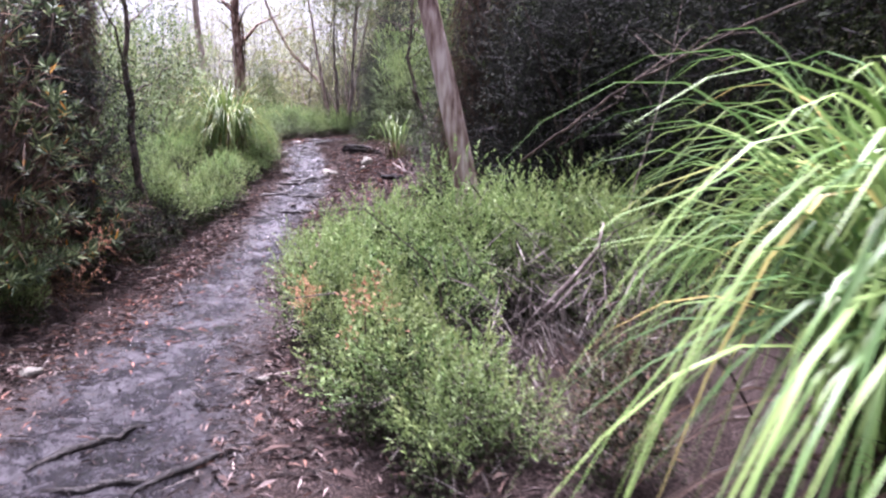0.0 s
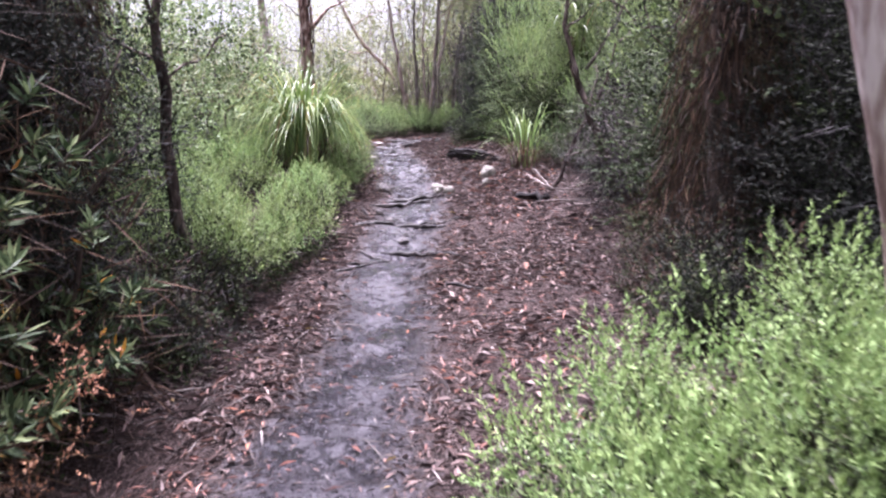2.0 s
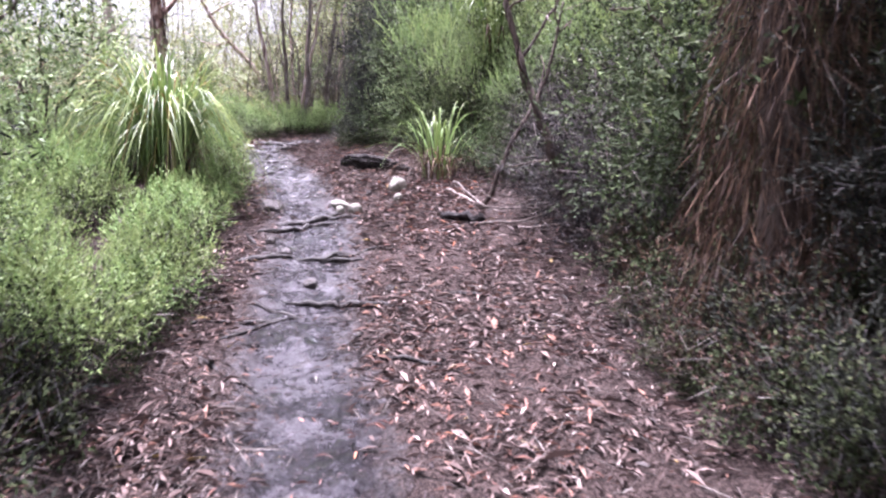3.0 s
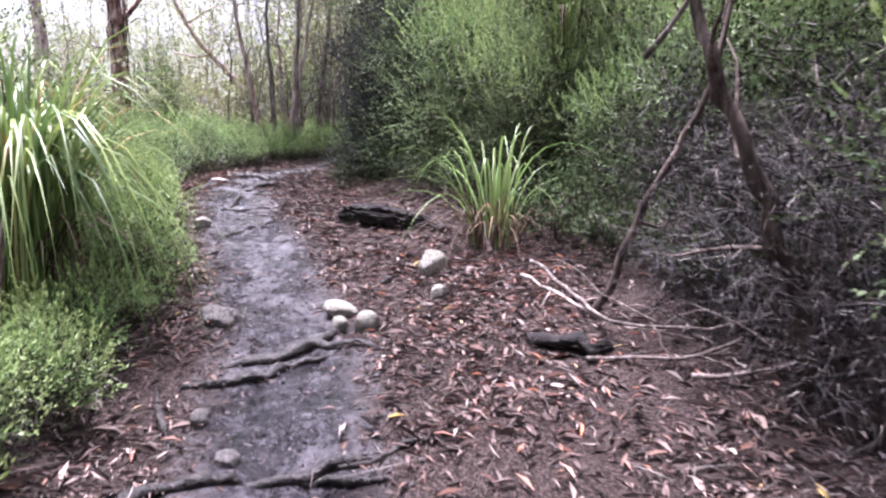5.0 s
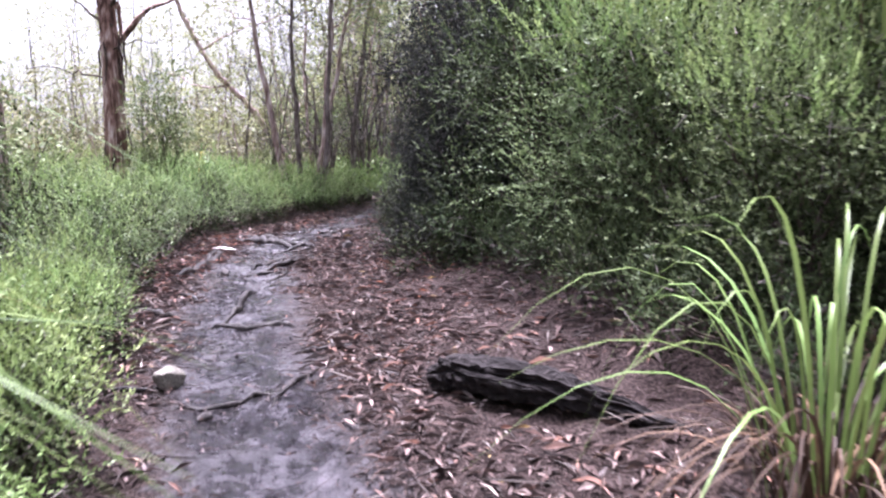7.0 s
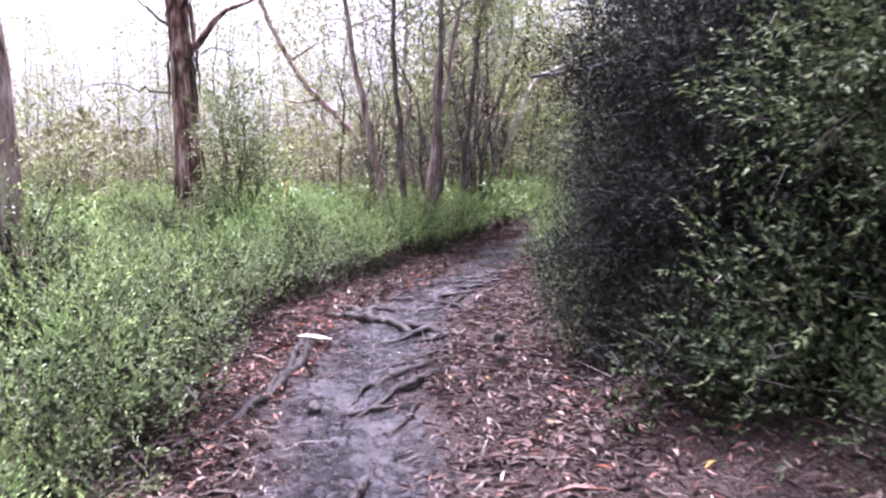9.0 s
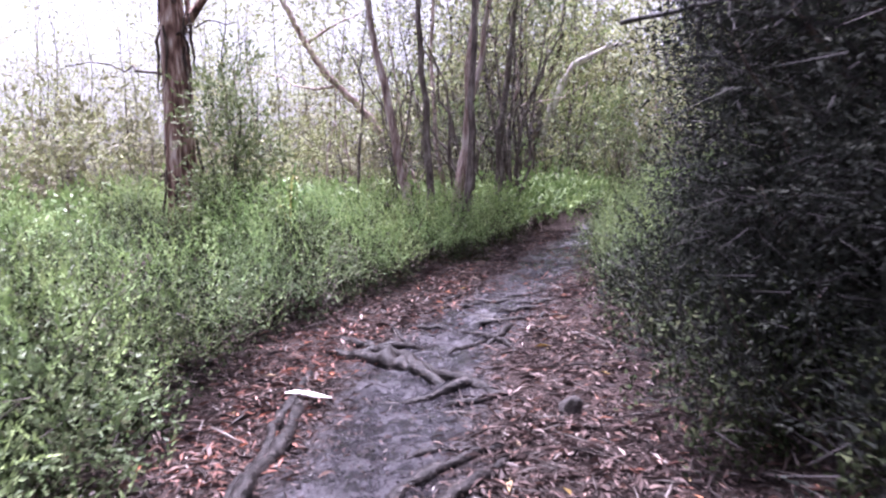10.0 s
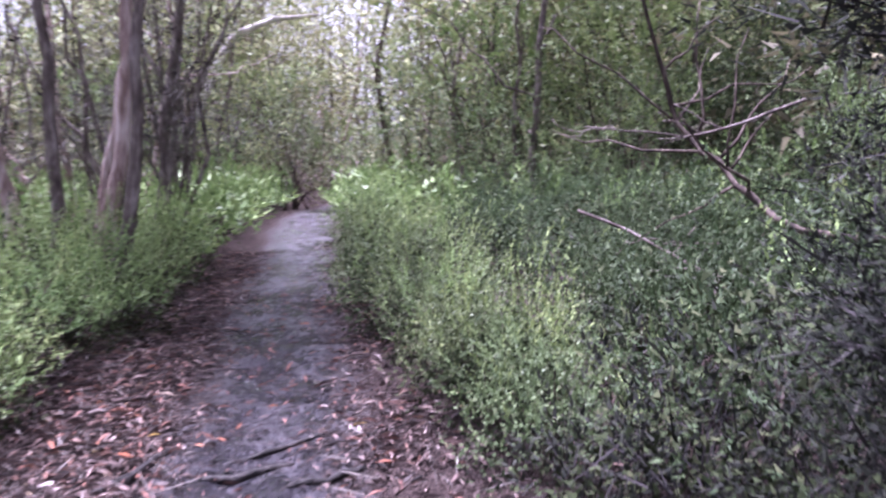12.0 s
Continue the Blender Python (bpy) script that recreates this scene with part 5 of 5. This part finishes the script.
stick([(-2.1, 19.3, 2.75), (-1.6, 18.4, 2.72), (-0.9, 18.2, 2.9), (-0.2, 18.1, 2.4)], 0.011, ROOTBARK, "black bare limb through a dark bush", forks=10, seed=310)
stick([on(0.6, 21.3, 0.6), (0.08, 21.41, 2.0), (-0.16, 21.7, 2.01), (-0.22, 22.46, 2.5), (-0.46, 22.55, 3.3), (-0.6, 22.6, 4.0)], 0.022, DARKBARK, "dark crooked lichen-spotted branch", forks=18, seed=312)
stick([(-0.75, 22.6, 2.05), (-0.53, 22.45, 1.95), (-0.41, 21.92, 1.77), (0.1, 21.8, 1.7)], 0.010, GREYBARK, "pale dead branch over the heath", forks=12, seed=313)
stick([(0.1, 21.9, 2.65), (-0.3, 22.2, 2.45), (-0.8, 22.5, 2.5)], 0.009, GREYBARK, "pale dead branch over the heath", forks=10, seed=314)
stick([on(0.5, 3.7, 0.35), on(0.75, 3.9, 0.55), on(0.85, 4.0, 0.75)], 0.018, GREYBARK, "short broken stub of dead wood", forks=1, seed=315)
stick([on(-0.98, 3.95, 0.02), on(-0.85, 4.1, 0.02), on(-0.6, 4.2, 0.03)], 0.012, PALEWOOD, PALE, forks=1, seed=316)

stick([on(-3.95, 32, -0.1), (-4.3, 32, 2.0), (-5.18, 32, 3.3), (-6.07, 32, 4.2), (-6.6, 32, 5.05), (-7.05, 32, 6.0), (-7.5, 32.1, 7.6)], 0.10, PINKBARK, "grey-pink gum with a long curved leaning trunk", "tree", 6, 318, "curved_gum", 0.4)

stick([on(0.1, 11.05, -0.05), (-0.04, 10.98, 1.0), (-0.24, 10.95, 1.45), (-0.36, 11.05, 1.75), (-0.5, 11.2, 2.3), (-0.45, 11.4, 3.2)], 0.045, DARKBARK, "dark leaning dead trunk in the brush", "tree", 12, 321, "dead_tree", 0.35)

# dead twig bush between the heath and the near tussock
rng9 = np.random.default_rng(320)
deadbush = tagged(new("dead_bush"), "tangle of bare brown dead twigs", "bush")
for i in range(26):
    a = np.array([*(rng9.normal(size=2) * 0.25), 0.0])
    b = a + np.array([*(rng9.normal(size=2) * 0.35), 0.25 + 0.45 * rng9.random()])
    part("twig", [tube(bend(a, b, 6, rng9, 0.3), np.linspace(0.007, 0.002, 6), 4)], GREYBARK, deadbush)
q, e = dome(900, 0.6, 0.6, rng9, 0.2)
part("dead_wood", [leaves(q, rng9.normal(size=(900, 3)), 0.2, 0.005, rng9)], TWIG, deadbush, kind="stuff")
deadbush.matrix_basis = place(0.72, 3.75, size=1.25)

# rusty dead sprays
for i, (x, y, up, s) in enumerate([(-0.32, 3.15, 0.62, 0.1), (-0.7, 3.9, 0.5, 0.07), (-2.72, 5.6, 0.25, 0.16), (-2.65, 5.9, 0.5, 0.12)]):
    r9 = np.random.default_rng(330 + i)
    ob = tagged(new("dead_spray"), "rusty orange dead leaf spray in a shrub", "dead spray")
    q = r9.normal(size=(40, 3)) * s * [0.5, 0.5, 0.8]
    part("foliage", [sprigs(q, r9.normal(size=(40, 3)) + [0, 0, 0.6], 0.08, 8, 0.022, 0.010, r9)], RUST, ob, kind="stuff")
    part("stem", [tube(bend((0, 0, -up), (0, 0, 0.05), 5, r9, 0.1), 0.004, 4)], DARKBARK, ob)
    ob.matrix_basis = place(x, y, lift=up)

# white bark curl beside a root
bark = new("bark_curl", mesh_from("bark_curl", [tube(np.array([[-0.16, 0, 0.02], [-0.08, 0.01, 0.035], [0.0, 0, 0.04], [0.09, -0.01, 0.03], [0.17, 0, 0.012]]), [0.012, 0.03, 0.034, 0.026, 0.006], 7)], PALEBARK))
bark.matrix_basis = Matrix.LocRotScale((-3.63, 19.42, gz(-3.63, 19.42) + 0.05), Euler((0.1, 0.05, -0.15)), (0.75, 0.75, 0.36))
tagged(bark, "curled strip of white bark on the litter", "bark")
